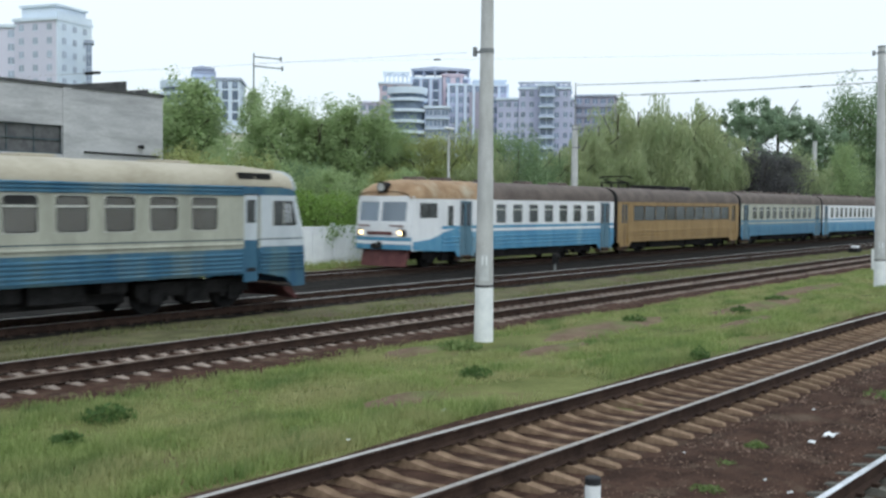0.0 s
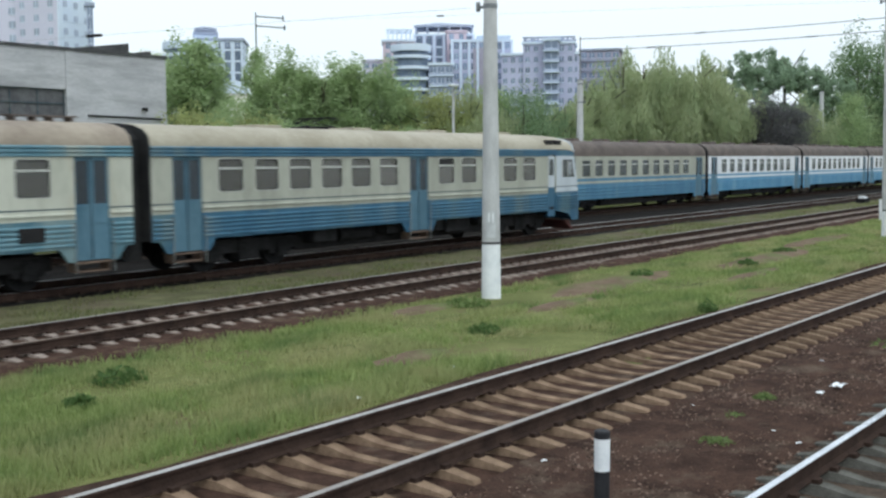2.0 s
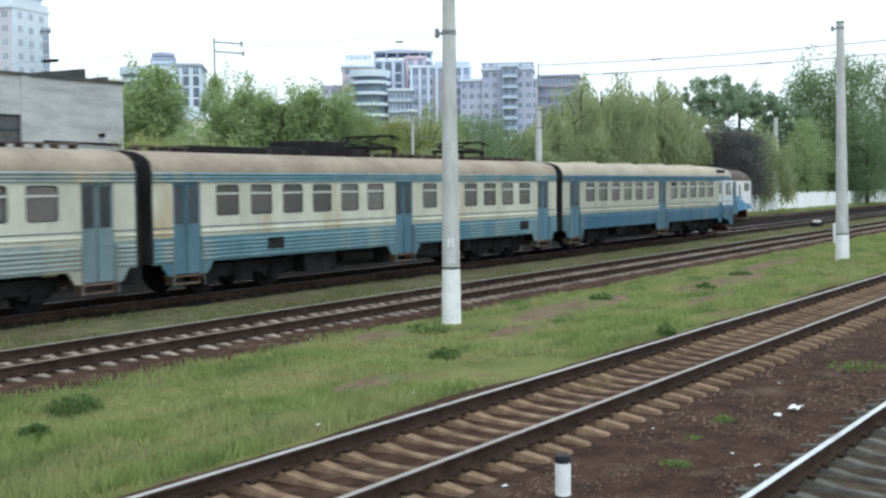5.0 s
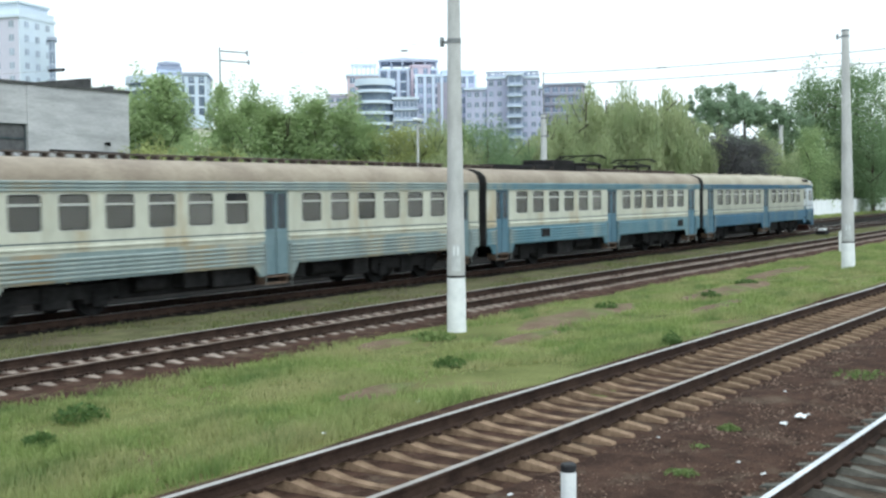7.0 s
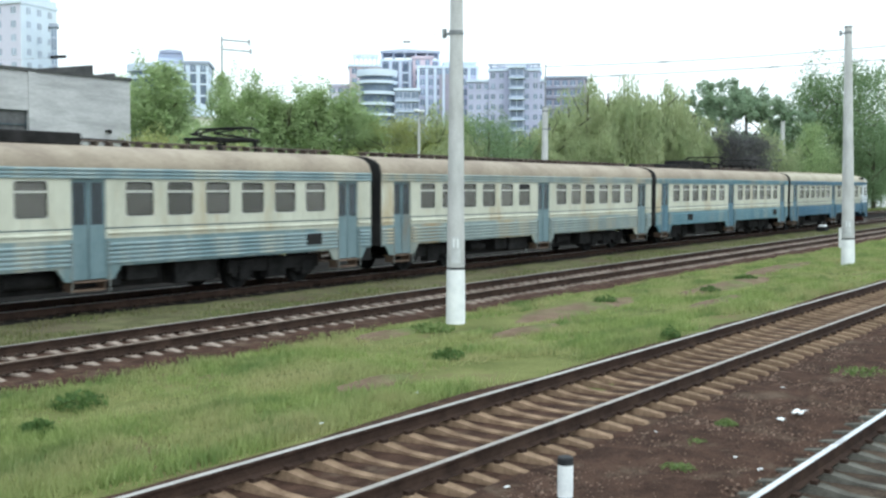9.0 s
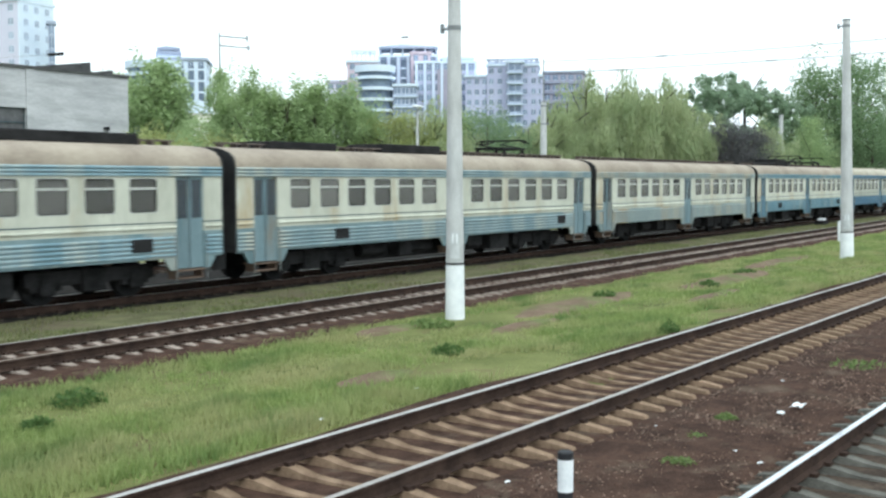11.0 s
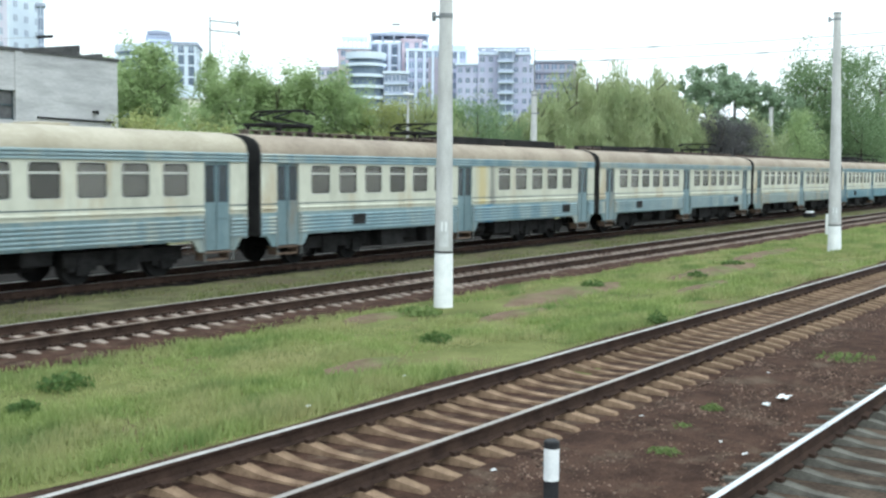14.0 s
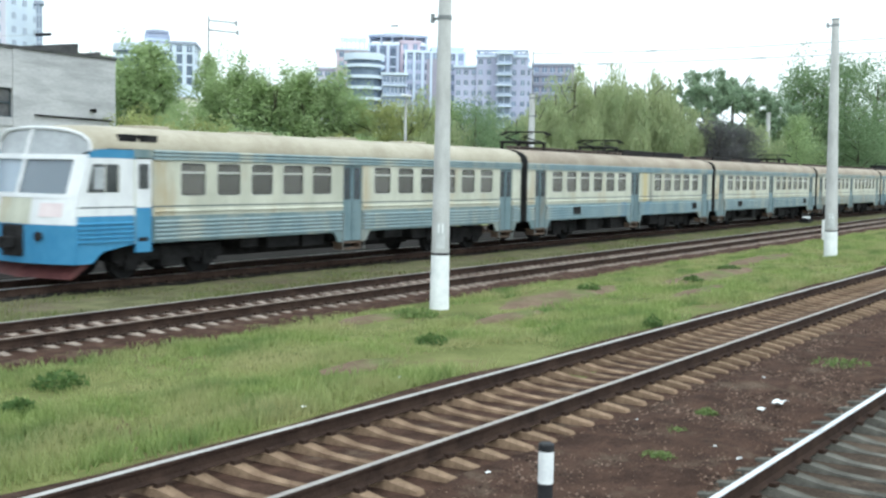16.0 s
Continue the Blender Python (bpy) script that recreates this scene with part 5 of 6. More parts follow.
def marker_post():
    p = empty("marker_post", "short round trackside post banded black and white", "marker post")
    p.matrix_basis = pose(8.55, 4.44, -0.3)
    top = 0.72
    bm = bmesh.new()
    tube(bm, (0, 0, 0), (0, 0, top - 0.36), 0.068, n=20)
    part("foot", bm, BLACK, p, "black foot", True)
    bm = bmesh.new()
    tube(bm, (0, 0, top - 0.36), (0, 0, top - 0.07), 0.070, n=20)
    part("band", bm, WHITEWASH, p, "white band", True)
    bm = bmesh.new()
    tube(bm, (0, 0, top - 0.07), (0, 0, top - 0.012), 0.071, n=20)
    tube(bm, (0, 0, top - 0.012), (0, 0, top), 0.071, 0.058, n=20)
    part("head", bm, BLACK, p, "black head", True)


marker_post()


# ---- fence and shed ----
def fence():
    f = empty("concrete_fence", "whitewashed concrete panel fence behind the tracks", "fence")
    f.matrix_basis = pose(0, 37.2, -0.35)
    bm = bmesh.new()
    w, h = 2.5, 1.95
    box(bm, 0.06, w - 0.06, -0.05, 0.05, 0.0, h, 0, 0.01)
    for k in range(3):
        box(bm, 0.2 + k * 0.73, 0.2 + k * 0.73 + 0.63, -0.075, -0.05, 0.25, h - 0.25, 0, 0.01)
    box(bm, 0.0, w, -0.08, 0.08, h - 0.1, h, 0, 0.01)
    panel = bpy.data.meshes.new("panel")
    bm.to_mesh(panel), bm.free()
    panel.materials.append(FENCE_WHITE)
    bm = bmesh.new()
    box(bm, -0.09, 0.09, -0.11, 0.11, 0, h + 0.15, 0, 0.015)
    post = bpy.data.meshes.new("fence_post")
    bm.to_mesh(post), bm.free()
    post.materials.append(FENCE_WHITE)
    rnd = random.Random(4)
    for k in range(6, 90):
        shared("panel", panel, f, pose(k * w, 0, rnd.uniform(-0.04, 0.04), rnd.uniform(-1.5, 1.5), 0, 0))
        shared("fence_post", post, f, pose(k * w, 0, 0))


fence()


def shed():
    s = empty("railway_shed", "large pale grey brick railway shed with dark glazing", "industrial building")
    s.matrix_basis = pose(0, 48, -0.35)
    zt = 8.85
    bm = bmesh.new()
    x0, x1 = -45, 40.6
    wz0, wz1 = 5.45, 6.9
    wins = [(34.2 - 14.5 * k - 12.2, 34.2 - 14.5 * k) for k in range(4)]
    cuts = sorted({x0, x1, *[v for q in wins for v in q]})
    for a, b in zip(cuts, cuts[1:]):
        hole = any(q[0] <= (a + b) / 2 <= q[1] for q in wins)
        for z0, z1 in ((0, wz0), (wz0, wz1), (wz1, zt)):
            if hole and z0 == wz0:
                continue
            box(bm, a, b, 0, 0.5, z0, z1)
    box(bm, x1 - 0.5, x1, 0.5, 24, 0, zt), box(bm, x0, x0 + 0.5, 0.5, 24, 0, zt), box(bm, x0, x1, 24, 24.5, 0, zt)
    bmesh.ops.remove_doubles(bm, verts=bm.verts, dist=0.001)
    part("wall", bm, PLASTER, s, "pale grey stained wall")
    bm = bmesh.new()
    box(bm, x0 - 0.1, x1 + 0.06, -0.08, 24.6, zt, zt + 0.16)
    part("cornice", bm, DARK_ROOF, s, "dark roof edge")
    bm = bmesh.new()
    for a, b, h in ((35.2, 39.1, 0.62), (39.2, 40.6, 0.32)):
        v = [bm.verts.new(p) for p in ((a, 1.2, zt + 0.2), (b, 1.2, zt + 0.2), (b, 1.2, zt + 0.2 + h), (a, 1.2, zt + 0.26), (a, 14, zt + 0.2), (b, 14, zt + 0.2), (b, 14, zt + 0.2 + h), (a, 14, zt + 0.26))]
        for q in ((0, 1, 2, 3), (7, 6, 5, 4), (1, 5, 6, 2), (3, 2, 6, 7), (4, 0, 3, 7)):
            bm.faces.new([v[i] for i in q])
    part("roof_light", bm, DARK_ROOF, s, "dark sloping roof light")
    for a, b in wins:
        bm = bmesh.new()
        box(bm, a, b, 0.2, 0.26, wz0, wz1)
        g = part("glazing", bm, SHED_GLASS, s, "dirty dark glazing")
        bm = bmesh.new()
        for x in np.arange(a, b + 0.01, 1.52):
            box(bm, x - 0.025, x + 0.025, 0.16, 0.2, wz0, wz1)
        for z in (wz0 + 0.03, (wz0 + wz1) / 2, wz1 - 0.03):
            box(bm, a, b, 0.13, 0.19, z - 0.03, z + 0.03)
        part("glazing_bars", bm, DARK_LINE, g)
    for x in np.arange(x1 - 6.2, x0, -6.2):
        bm = bmesh.new()
        box(bm, x - 0.22, x + 0.22, -0.06, 0.0, 0, zt)
        part("pilaster", bm, PLASTER, s)
    bm = bmesh.new()
    box(bm, x0, x1, -0.05, 0.0, wz0 - 0.42, wz0 - 0.28)
    part("ledge", bm, PLASTER, s)
    bm = bmesh.new()
    tube(bm, (35.4, -0.10, 5.62), (40.3, -0.10, 5.56), 0.05, n=8)
    for x in (36.0, 38.0, 40.0):
        box(bm, x - 0.03, x + 0.03, -0.1, 0.0, 5.55, 5.61)
    part("wall_pipe", bm, UNDER, s, "dark pipe along the wall")
    bm = bmesh.new()
    box(bm, 38.9, 39.1, -0.22, 0.0, 6.0, 6.12)
    box(bm, 38.94, 39.06, -0.34, -0.2, 5.92, 6.14, 0, 0.02)
    part("wall_lamp", bm, UNDER, s)


shed()


# ---- far buildings ----
def far_window_mesh(w, h, pane=None):
    bm = bmesh.new()
    box(bm, -w / 2, w / 2, -0.06, 0.0, -0.12, 0.0, 1)
    box(bm, -w / 2, w / 2, -0.02, 0.04, 0.0, h, 0)
    box(bm, -0.05, 0.05, -0.06, 0.0, 0.0, h, 1)
    me = bpy.data.meshes.new("window")
    bm.to_mesh(me), bm.free()
    me.materials.append(pane or PANE), me.materials.append(HOUSE_WHITE)
    return me


def block(az, d, w, depth, z, rot, facade, label, floors=7, bays=6, win=(1.7, 1.7), side_bays=0, slabs=0.0, cap=(), lo=0, trim=None, name="apartment_building", piers=False, pane=None):
    """A storeyed building. az, d: where the middle of its front stands; rot: turn of its front away from the line of sight."""
    a = radians(az)
    b = empty(name, label, "building", "far buildings")
    b.matrix_basis = pose(d * math.cos(a), d * math.sin(a), -0.35, 0, 0, az - 90 + rot)
    bm = bmesh.new()
    box(bm, -w / 2, w / 2, 0, depth, 0, z)
    part("body", bm, facade, b)
    bm = bmesh.new()
    box(bm, -w / 2 - 0.4, w / 2 + 0.4, -0.4, depth + 0.4, z, z + 0.7)
    part("roof_edge", bm, trim or facade, b)
    me = far_window_mesh(*win, pane)
    for k in range(floors):
        zz = z - 3.0 * (k + 1) + 0.9
        if zz < 2 or zz < lo:
            continue
        for i in range(bays):
            shared("window", me, b, pose(-w / 2 + (i + 0.5) * w / bays, -0.05, zz))
        for i in range(side_bays):
            shared("window", me, b, pose(w / 2 + 0.05, (i + 0.5) * depth / side_bays, zz, 0, 0, 90))
        if slabs:
            bm = bmesh.new()
            box(bm, -w / 2 - 0.1, w / 2 + 0.1, -slabs, 0.0, zz - 0.95, zz - 0.62)
            part("floor_band", bm, trim or facade, b)
    for i in range(bays + 1 if piers else 0):
        bm = bmesh.new()
        x = -w / 2 + i * w / bays
        box(bm, x - 0.35, x + 0.35, -0.5, 0.0, 0, z)
        part("pier", bm, HOUSE_WHITE, b)
    for x0, x1, y0, y1, h, m in cap:
        bm = bmesh.new()
        box(bm, x0, x1, y0, y1, z + 0.7, z + 0.7 + h)
        box(bm, x0 - 0.5, x1 + 0.5, y0 - 0.5, y1 + 0.5, z + 0.7 + h, z + 1.2 + h)
        part("roof_house", bm, m, b)
    return b


def round_tower(az, d, r, z, label):
    a = radians(az)
    b = empty("round_tower", label, "building", "far buildings")
    b.matrix_basis = pose(d * math.cos(a), d * math.sin(a), -0.35)
    bm = bmesh.new()
    tube(bm, (0, 0, 0), (0, 0, z - 1.0), r - 0.9, n=32)
    part("glass_drum", bm, PANE_DEEP, b, "bluish glass drum", True)
    k = 0
    while z - 3.1 * k > 3:
        bm = bmesh.new()
        zz = z - 3.1 * k
        tube(bm, (0, 0, zz - (1.9 if k == 0 else 0.85)), (0, 0, zz), r, n=32)
        part("balcony_band", bm, HOUSE_WHITE, b)
        k += 1


def pergola(b, x0, x1, y0, y1, z, h, peak=0.0, m=None):
    """An open roof frame of posts and beams, with a low pitched top where peak is given."""
    bm = bmesh.new()
    for y in (y0, y1):
        for x in np.linspace(x0, x1, 6):
            box(bm, x - 0.25, x + 0.25, y - 0.25, y + 0.25, z, z + h)
        box(bm, x0 - 0.6, x1 + 0.6, y - 0.35, y + 0.35, z + h, z + h + 0.55)
    for x in np.linspace(x0, x1, 9):
        box(bm, x - 0.15, x + 0.15, y0, y1, z + h + 0.1, z + h + 0.5)
    part("roof_pergola", bm, m or HOUSE_GREY, b, "pale open roof frame")
    if peak:
        bm = bmesh.new()
        mx, my = x0 * 0.62 + x1 * 0.38, (y0 + y1) / 2
        v = [bm.verts.new(p) for p in ((x0 - 0.6, y0 - 0.4, z + h + 0.56), (x1 + 0.6, y0 - 0.4, z + h + 0.56), (x1 + 0.6, y1 + 0.4, z + h + 0.56), (x0 - 0.6, y1 + 0.4, z + h + 0.56), (mx, my, z + h + 0.56 + peak))]
        for q in ((0, 1, 4), (1, 2, 4), (2, 3, 4), (3, 0, 4), (3, 2, 1, 0)):
            bm.faces.new([v[k] for k in q])
        part("hipped_roof", bm, HOUSE_GREY, b, "grey shallow hipped roof")


def glass_strips(b, xs, w, z0, z1):
    """Tall recessed-looking glazed strips between piers."""
    for x in xs:
        bm = bmesh.new()
        box(bm, x - w / 2, x + w / 2, -0.14, 0.0, z0, z1)
        g = part("glazed_strip", bm, PANE_DEEP, b, "tall bluish glazed strip")
        bm = bmesh.new()
        for z in np.arange(z0 + 3.0, z1, 3.0):
            box(bm, x - w / 2 - 0.05, x + w / 2 + 0.05, -0.22, -0.14, z - 0.25, z + 0.25)
        part("strip_band", bm, HOUSE_WHITE, g)


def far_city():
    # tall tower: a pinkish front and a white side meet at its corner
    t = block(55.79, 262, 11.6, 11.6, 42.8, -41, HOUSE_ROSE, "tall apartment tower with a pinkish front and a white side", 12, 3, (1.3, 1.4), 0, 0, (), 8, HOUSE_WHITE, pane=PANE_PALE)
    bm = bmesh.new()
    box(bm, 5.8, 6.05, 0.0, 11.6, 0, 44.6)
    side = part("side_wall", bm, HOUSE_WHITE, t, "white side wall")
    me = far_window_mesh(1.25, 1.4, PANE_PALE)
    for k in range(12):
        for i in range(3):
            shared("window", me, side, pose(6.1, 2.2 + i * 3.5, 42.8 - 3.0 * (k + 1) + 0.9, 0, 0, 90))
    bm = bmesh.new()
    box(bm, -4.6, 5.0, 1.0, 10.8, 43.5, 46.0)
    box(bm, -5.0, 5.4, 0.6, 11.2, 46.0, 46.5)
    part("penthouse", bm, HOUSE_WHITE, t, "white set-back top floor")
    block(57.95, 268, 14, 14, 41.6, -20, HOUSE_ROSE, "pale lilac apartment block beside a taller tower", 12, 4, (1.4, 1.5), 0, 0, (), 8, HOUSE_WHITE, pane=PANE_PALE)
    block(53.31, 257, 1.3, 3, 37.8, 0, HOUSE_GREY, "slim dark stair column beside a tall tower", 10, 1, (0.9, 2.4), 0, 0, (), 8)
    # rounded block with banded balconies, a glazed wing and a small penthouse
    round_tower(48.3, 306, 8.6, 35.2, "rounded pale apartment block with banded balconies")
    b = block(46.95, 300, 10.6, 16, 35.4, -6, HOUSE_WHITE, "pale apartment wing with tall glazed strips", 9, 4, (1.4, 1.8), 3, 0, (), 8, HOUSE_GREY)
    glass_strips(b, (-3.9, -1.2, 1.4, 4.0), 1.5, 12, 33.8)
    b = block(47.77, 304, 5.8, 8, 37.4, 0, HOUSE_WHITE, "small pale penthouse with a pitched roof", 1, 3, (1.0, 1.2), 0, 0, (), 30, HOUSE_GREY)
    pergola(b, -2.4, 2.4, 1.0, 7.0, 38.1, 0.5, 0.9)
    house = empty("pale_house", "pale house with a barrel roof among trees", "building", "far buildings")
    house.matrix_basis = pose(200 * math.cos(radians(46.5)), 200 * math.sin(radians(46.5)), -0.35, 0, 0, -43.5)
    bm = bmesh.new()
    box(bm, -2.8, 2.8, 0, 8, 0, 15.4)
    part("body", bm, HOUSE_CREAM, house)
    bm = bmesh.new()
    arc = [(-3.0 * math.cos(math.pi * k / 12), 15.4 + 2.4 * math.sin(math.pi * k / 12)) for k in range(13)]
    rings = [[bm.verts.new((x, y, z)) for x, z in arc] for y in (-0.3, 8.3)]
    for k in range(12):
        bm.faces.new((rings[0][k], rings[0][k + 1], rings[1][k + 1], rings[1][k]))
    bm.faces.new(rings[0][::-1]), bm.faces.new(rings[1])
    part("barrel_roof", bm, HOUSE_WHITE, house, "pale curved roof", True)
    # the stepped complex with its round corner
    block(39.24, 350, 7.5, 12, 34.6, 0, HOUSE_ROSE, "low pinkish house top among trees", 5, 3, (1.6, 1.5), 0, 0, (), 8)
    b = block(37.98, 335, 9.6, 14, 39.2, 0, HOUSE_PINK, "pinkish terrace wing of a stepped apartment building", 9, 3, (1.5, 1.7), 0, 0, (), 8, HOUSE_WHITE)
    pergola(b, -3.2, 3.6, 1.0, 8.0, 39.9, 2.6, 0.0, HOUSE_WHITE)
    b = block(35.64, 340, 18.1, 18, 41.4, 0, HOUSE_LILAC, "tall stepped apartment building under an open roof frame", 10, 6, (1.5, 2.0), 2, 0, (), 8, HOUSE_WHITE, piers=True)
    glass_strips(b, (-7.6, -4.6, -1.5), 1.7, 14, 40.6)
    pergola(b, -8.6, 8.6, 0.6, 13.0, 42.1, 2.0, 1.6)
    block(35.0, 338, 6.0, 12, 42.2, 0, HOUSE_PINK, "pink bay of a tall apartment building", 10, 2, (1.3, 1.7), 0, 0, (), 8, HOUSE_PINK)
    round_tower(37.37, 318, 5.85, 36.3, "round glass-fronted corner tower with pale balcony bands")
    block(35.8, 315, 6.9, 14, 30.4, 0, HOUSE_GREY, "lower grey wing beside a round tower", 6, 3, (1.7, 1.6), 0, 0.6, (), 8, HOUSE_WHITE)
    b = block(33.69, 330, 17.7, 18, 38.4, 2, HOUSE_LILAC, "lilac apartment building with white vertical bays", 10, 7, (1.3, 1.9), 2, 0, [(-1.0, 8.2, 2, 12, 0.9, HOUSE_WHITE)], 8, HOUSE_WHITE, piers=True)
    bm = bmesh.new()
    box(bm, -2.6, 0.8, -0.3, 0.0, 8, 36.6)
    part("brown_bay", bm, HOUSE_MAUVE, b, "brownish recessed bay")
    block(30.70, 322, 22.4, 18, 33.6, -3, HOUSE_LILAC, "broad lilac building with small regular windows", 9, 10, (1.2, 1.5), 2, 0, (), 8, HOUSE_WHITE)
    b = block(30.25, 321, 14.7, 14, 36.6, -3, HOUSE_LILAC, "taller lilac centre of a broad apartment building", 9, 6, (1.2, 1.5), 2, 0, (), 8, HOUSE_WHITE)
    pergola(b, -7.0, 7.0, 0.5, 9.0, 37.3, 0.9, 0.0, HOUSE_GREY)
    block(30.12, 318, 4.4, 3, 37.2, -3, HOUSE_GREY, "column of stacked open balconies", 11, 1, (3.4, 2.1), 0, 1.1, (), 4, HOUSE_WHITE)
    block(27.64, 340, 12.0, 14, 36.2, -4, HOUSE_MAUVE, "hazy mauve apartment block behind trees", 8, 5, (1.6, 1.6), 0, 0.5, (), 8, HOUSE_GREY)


far_city()


# ---- trees ----
def crown_mesh(kind, seed, n):
    """Leaves gathered on the shells of many small clumps; a tree of unit height 1, crown half width about 0.3."""
    r = np.random.RandomState(seed)
    lobes = []
    if kind == "willow":
        for k in range(44):
            a, q = r.uniform(0, 2 * np.pi), np.sqrt(r.uniform(0, 1)) * 0.31
            lobes.append((q * np.cos(a), q * np.sin(a), r.uniform(0.14, 0.80 * math.sqrt(1 - (q / 0.40) ** 2)), r.uniform(0.05, 0.09), r.uniform(0.05, 0.09), r.uniform(0.07, 0.12)))
    elif kind == "sparse":
        for k in range(15):
            a, q, z = 2.4 * k + r.uniform(-0.3, 0.3), (0.10, 0.20, 0.29)[k % 3], 0.46 + 0.46 * ((k * 0.618) % 1.0) + r.uniform(-0.03, 0.03)
            for m in range(4):
                lobes.append((q * np.cos(a) + r.normal() * 0.035, q * np.sin(a) + r.normal() * 0.035, z - q * 0.3 + r.normal() * 0.03, r.uniform(0.028, 0.050), r.uniform(0.028, 0.050), r.uniform(0.022, 0.042)))
    elif kind == "poplar":
        for k in range(34):
            z = r.uniform(0.10, 0.95)
            q = 0.17 * np.sqrt(max(0.03, 1 - abs(z - 0.40) / 0.6)) * r.uniform(0.2, 1.0)
            a = r.uniform(0, 2 * np.pi)
            lobes.append((q * np.cos(a), q * np.sin(a), z, 0.05, 0.05, r.uniform(0.07, 0.13)))
    elif kind == "dome":
        for k in range(90):
            z = r.uniform(0.10, 0.90)
            q = 0.31 * math.sqrt(max(0.03, 1 - ((z - 0.46) / 0.50) ** 2)) * math.sqrt(r.uniform(0.05, 1))
            a, w = r.uniform(0, 2 * np.pi), r.uniform(0.06, 0.10)
            lobes.append((q * np.cos(a), q * np.sin(a), z, w, w, w * r.uniform(0.8, 1.1)))
    else:
        for k in range(78):
            z = r.uniform(0.14, 0.93)
            q = 0.32 * np.sqrt(max(0.04, 1 - abs(z - 0.46) / 0.52)) * r.uniform(0.15, 1.0)
            a = r.uniform(0, 2 * np.pi)
            w = r.uniform(0.055, 0.10)
            lobes.append((q * np.cos(a), q * np.sin(a), z, w, w, w * r.uniform(0.8, 1.3)))
    # each clump bears several feathery sprays of leaves
    sprays = []
    for x, y, z, a, b, c in lobes:
        for k in range(5 if kind != "sparse" else 3):
            d = r.normal(size=3) * 0.62
            sprays.append((x + d[0] * a, y + d[1] * b, z + d[2] * c, a * 0.46, b * 0.46, c * 0.50))
    L = np.array(sprays)[r.randint(0, len(sprays), n)]
    v = r.normal(size=(n, 3))
    v *= np.minimum(1.0, 1.7 / np.linalg.norm(v, axis=1))[:, None]
    c = L[:, :3] + v * L[:, 3:]
    nrm = v * 0.5 + np.array([0, 0, 0.3]) + r.normal(size=(n, 3)) * 0.7
    nrm /= np.linalg.norm(nrm, axis=1)[:, None]
    u = np.cross(nrm, r.normal(size=(n, 3)))
    if kind == "willow":
        u = np.c_[r.normal(size=(n, 2)) * 0.25, -np.ones(n)]
    u /= np.linalg.norm(u, axis=1)[:, None]
    w = np.cross(u, nrm)
    w /= np.linalg.norm(w, axis=1)[:, None]
    g = r.uniform(0.0042, 0.0100, n)[:, None] * math.sqrt(15000 / n)
    ln = g * (2.2 if kind == "willow" else 1.2)
    pts = np.stack([c - u * ln, c + w * g * 0.7, c + u * ln, c - w * g * 0.7], 1).reshape(-1, 3)
    me = bpy.data.meshes.new("crown")
    me.from_pydata(pts.tolist(), [], (np.arange(n * 4).reshape(-1, 4)).tolist())
    return me


def trunk_mesh(kind, seed):
    rnd = random.Random(seed)
    bm = bmesh.new()
    top = 0.8
    tube(bm, (0, 0, 0), (0.01, 0, 0.3), 0.024, 0.017, n=8)
    tube(bm, (0.01, 0, 0.3), (0, 0.01, top), 0.017, 0.004, n=7)
    for k in range(9):
        z = rnd.uniform(0.22, 0.7)
        a, q = rnd.uniform(0, 6.28), rnd.uniform(0.12, 0.24) * (0.5 if kind == "poplar" else 1)
        tube(bm, (0.005, 0.003, z), (q * math.cos(a), q * math.sin(a), z + rnd.uniform(0.08, 0.25)), 0.009, 0.002, n=5)
    me = bpy.data.meshes.new("trunk")
    bm.to_mesh(me), bm.free()
    me.materials.append(BARK)
    return me


KINDS = {"broad": (0, "broad"), "willow": (1, "willow"), "dark": (2, "dome"), "purple": (3, "dome"), "bush": (4, "dome"), "poplar": (0, "poplar"), "sparse": (6, "sparse"), "bloom": (5, "dome")}
LABELS = {"broad": "leafy green tree in spring foliage", "willow": "pale yellow-green willow with hanging foliage", "dark": "dense dark green tree",
          "purple": "dark purplish shrub-like tree", "bush": "bright green bush behind the fence", "poplar": "slender upright green tree", "sparse": "tall tree with an open crown of separate clumps", "bloom": "yellow-green tree in young spring foliage"}
TREE_MESH = {}


def tree(az, d, h, kind, wide=1.0, i=0, low=False):
    slot, shape = KINDS[kind]
    key = (kind, i % 3, low)
    if key not in TREE_MESH:
        me = crown_mesh(shape, 11 * slot + 5 * (i % 3) + len(kind), 7000 if low or kind == "sparse" else 16000)
        me.materials.append(LEAF[slot])
        TREE_MESH[key] = (me, trunk_mesh(shape, i % 3 + slot))
    cm, tm = TREE_MESH[key]
    a = radians(az)
    t = empty("bush" if kind in ("bush",) else "tree", LABELS[kind], "bush" if kind == "bush" else "tree", "trees along the yard")
    t.matrix_basis = pose(d * math.cos(a), d * math.sin(a), -0.35, 0, 0, 67 * i % 360) @ Matrix.Diagonal((h * wide, h * wide, h, 1))
    shared("trunk", tm, t, Matrix())
    shared("crown", cm, t, Matrix())


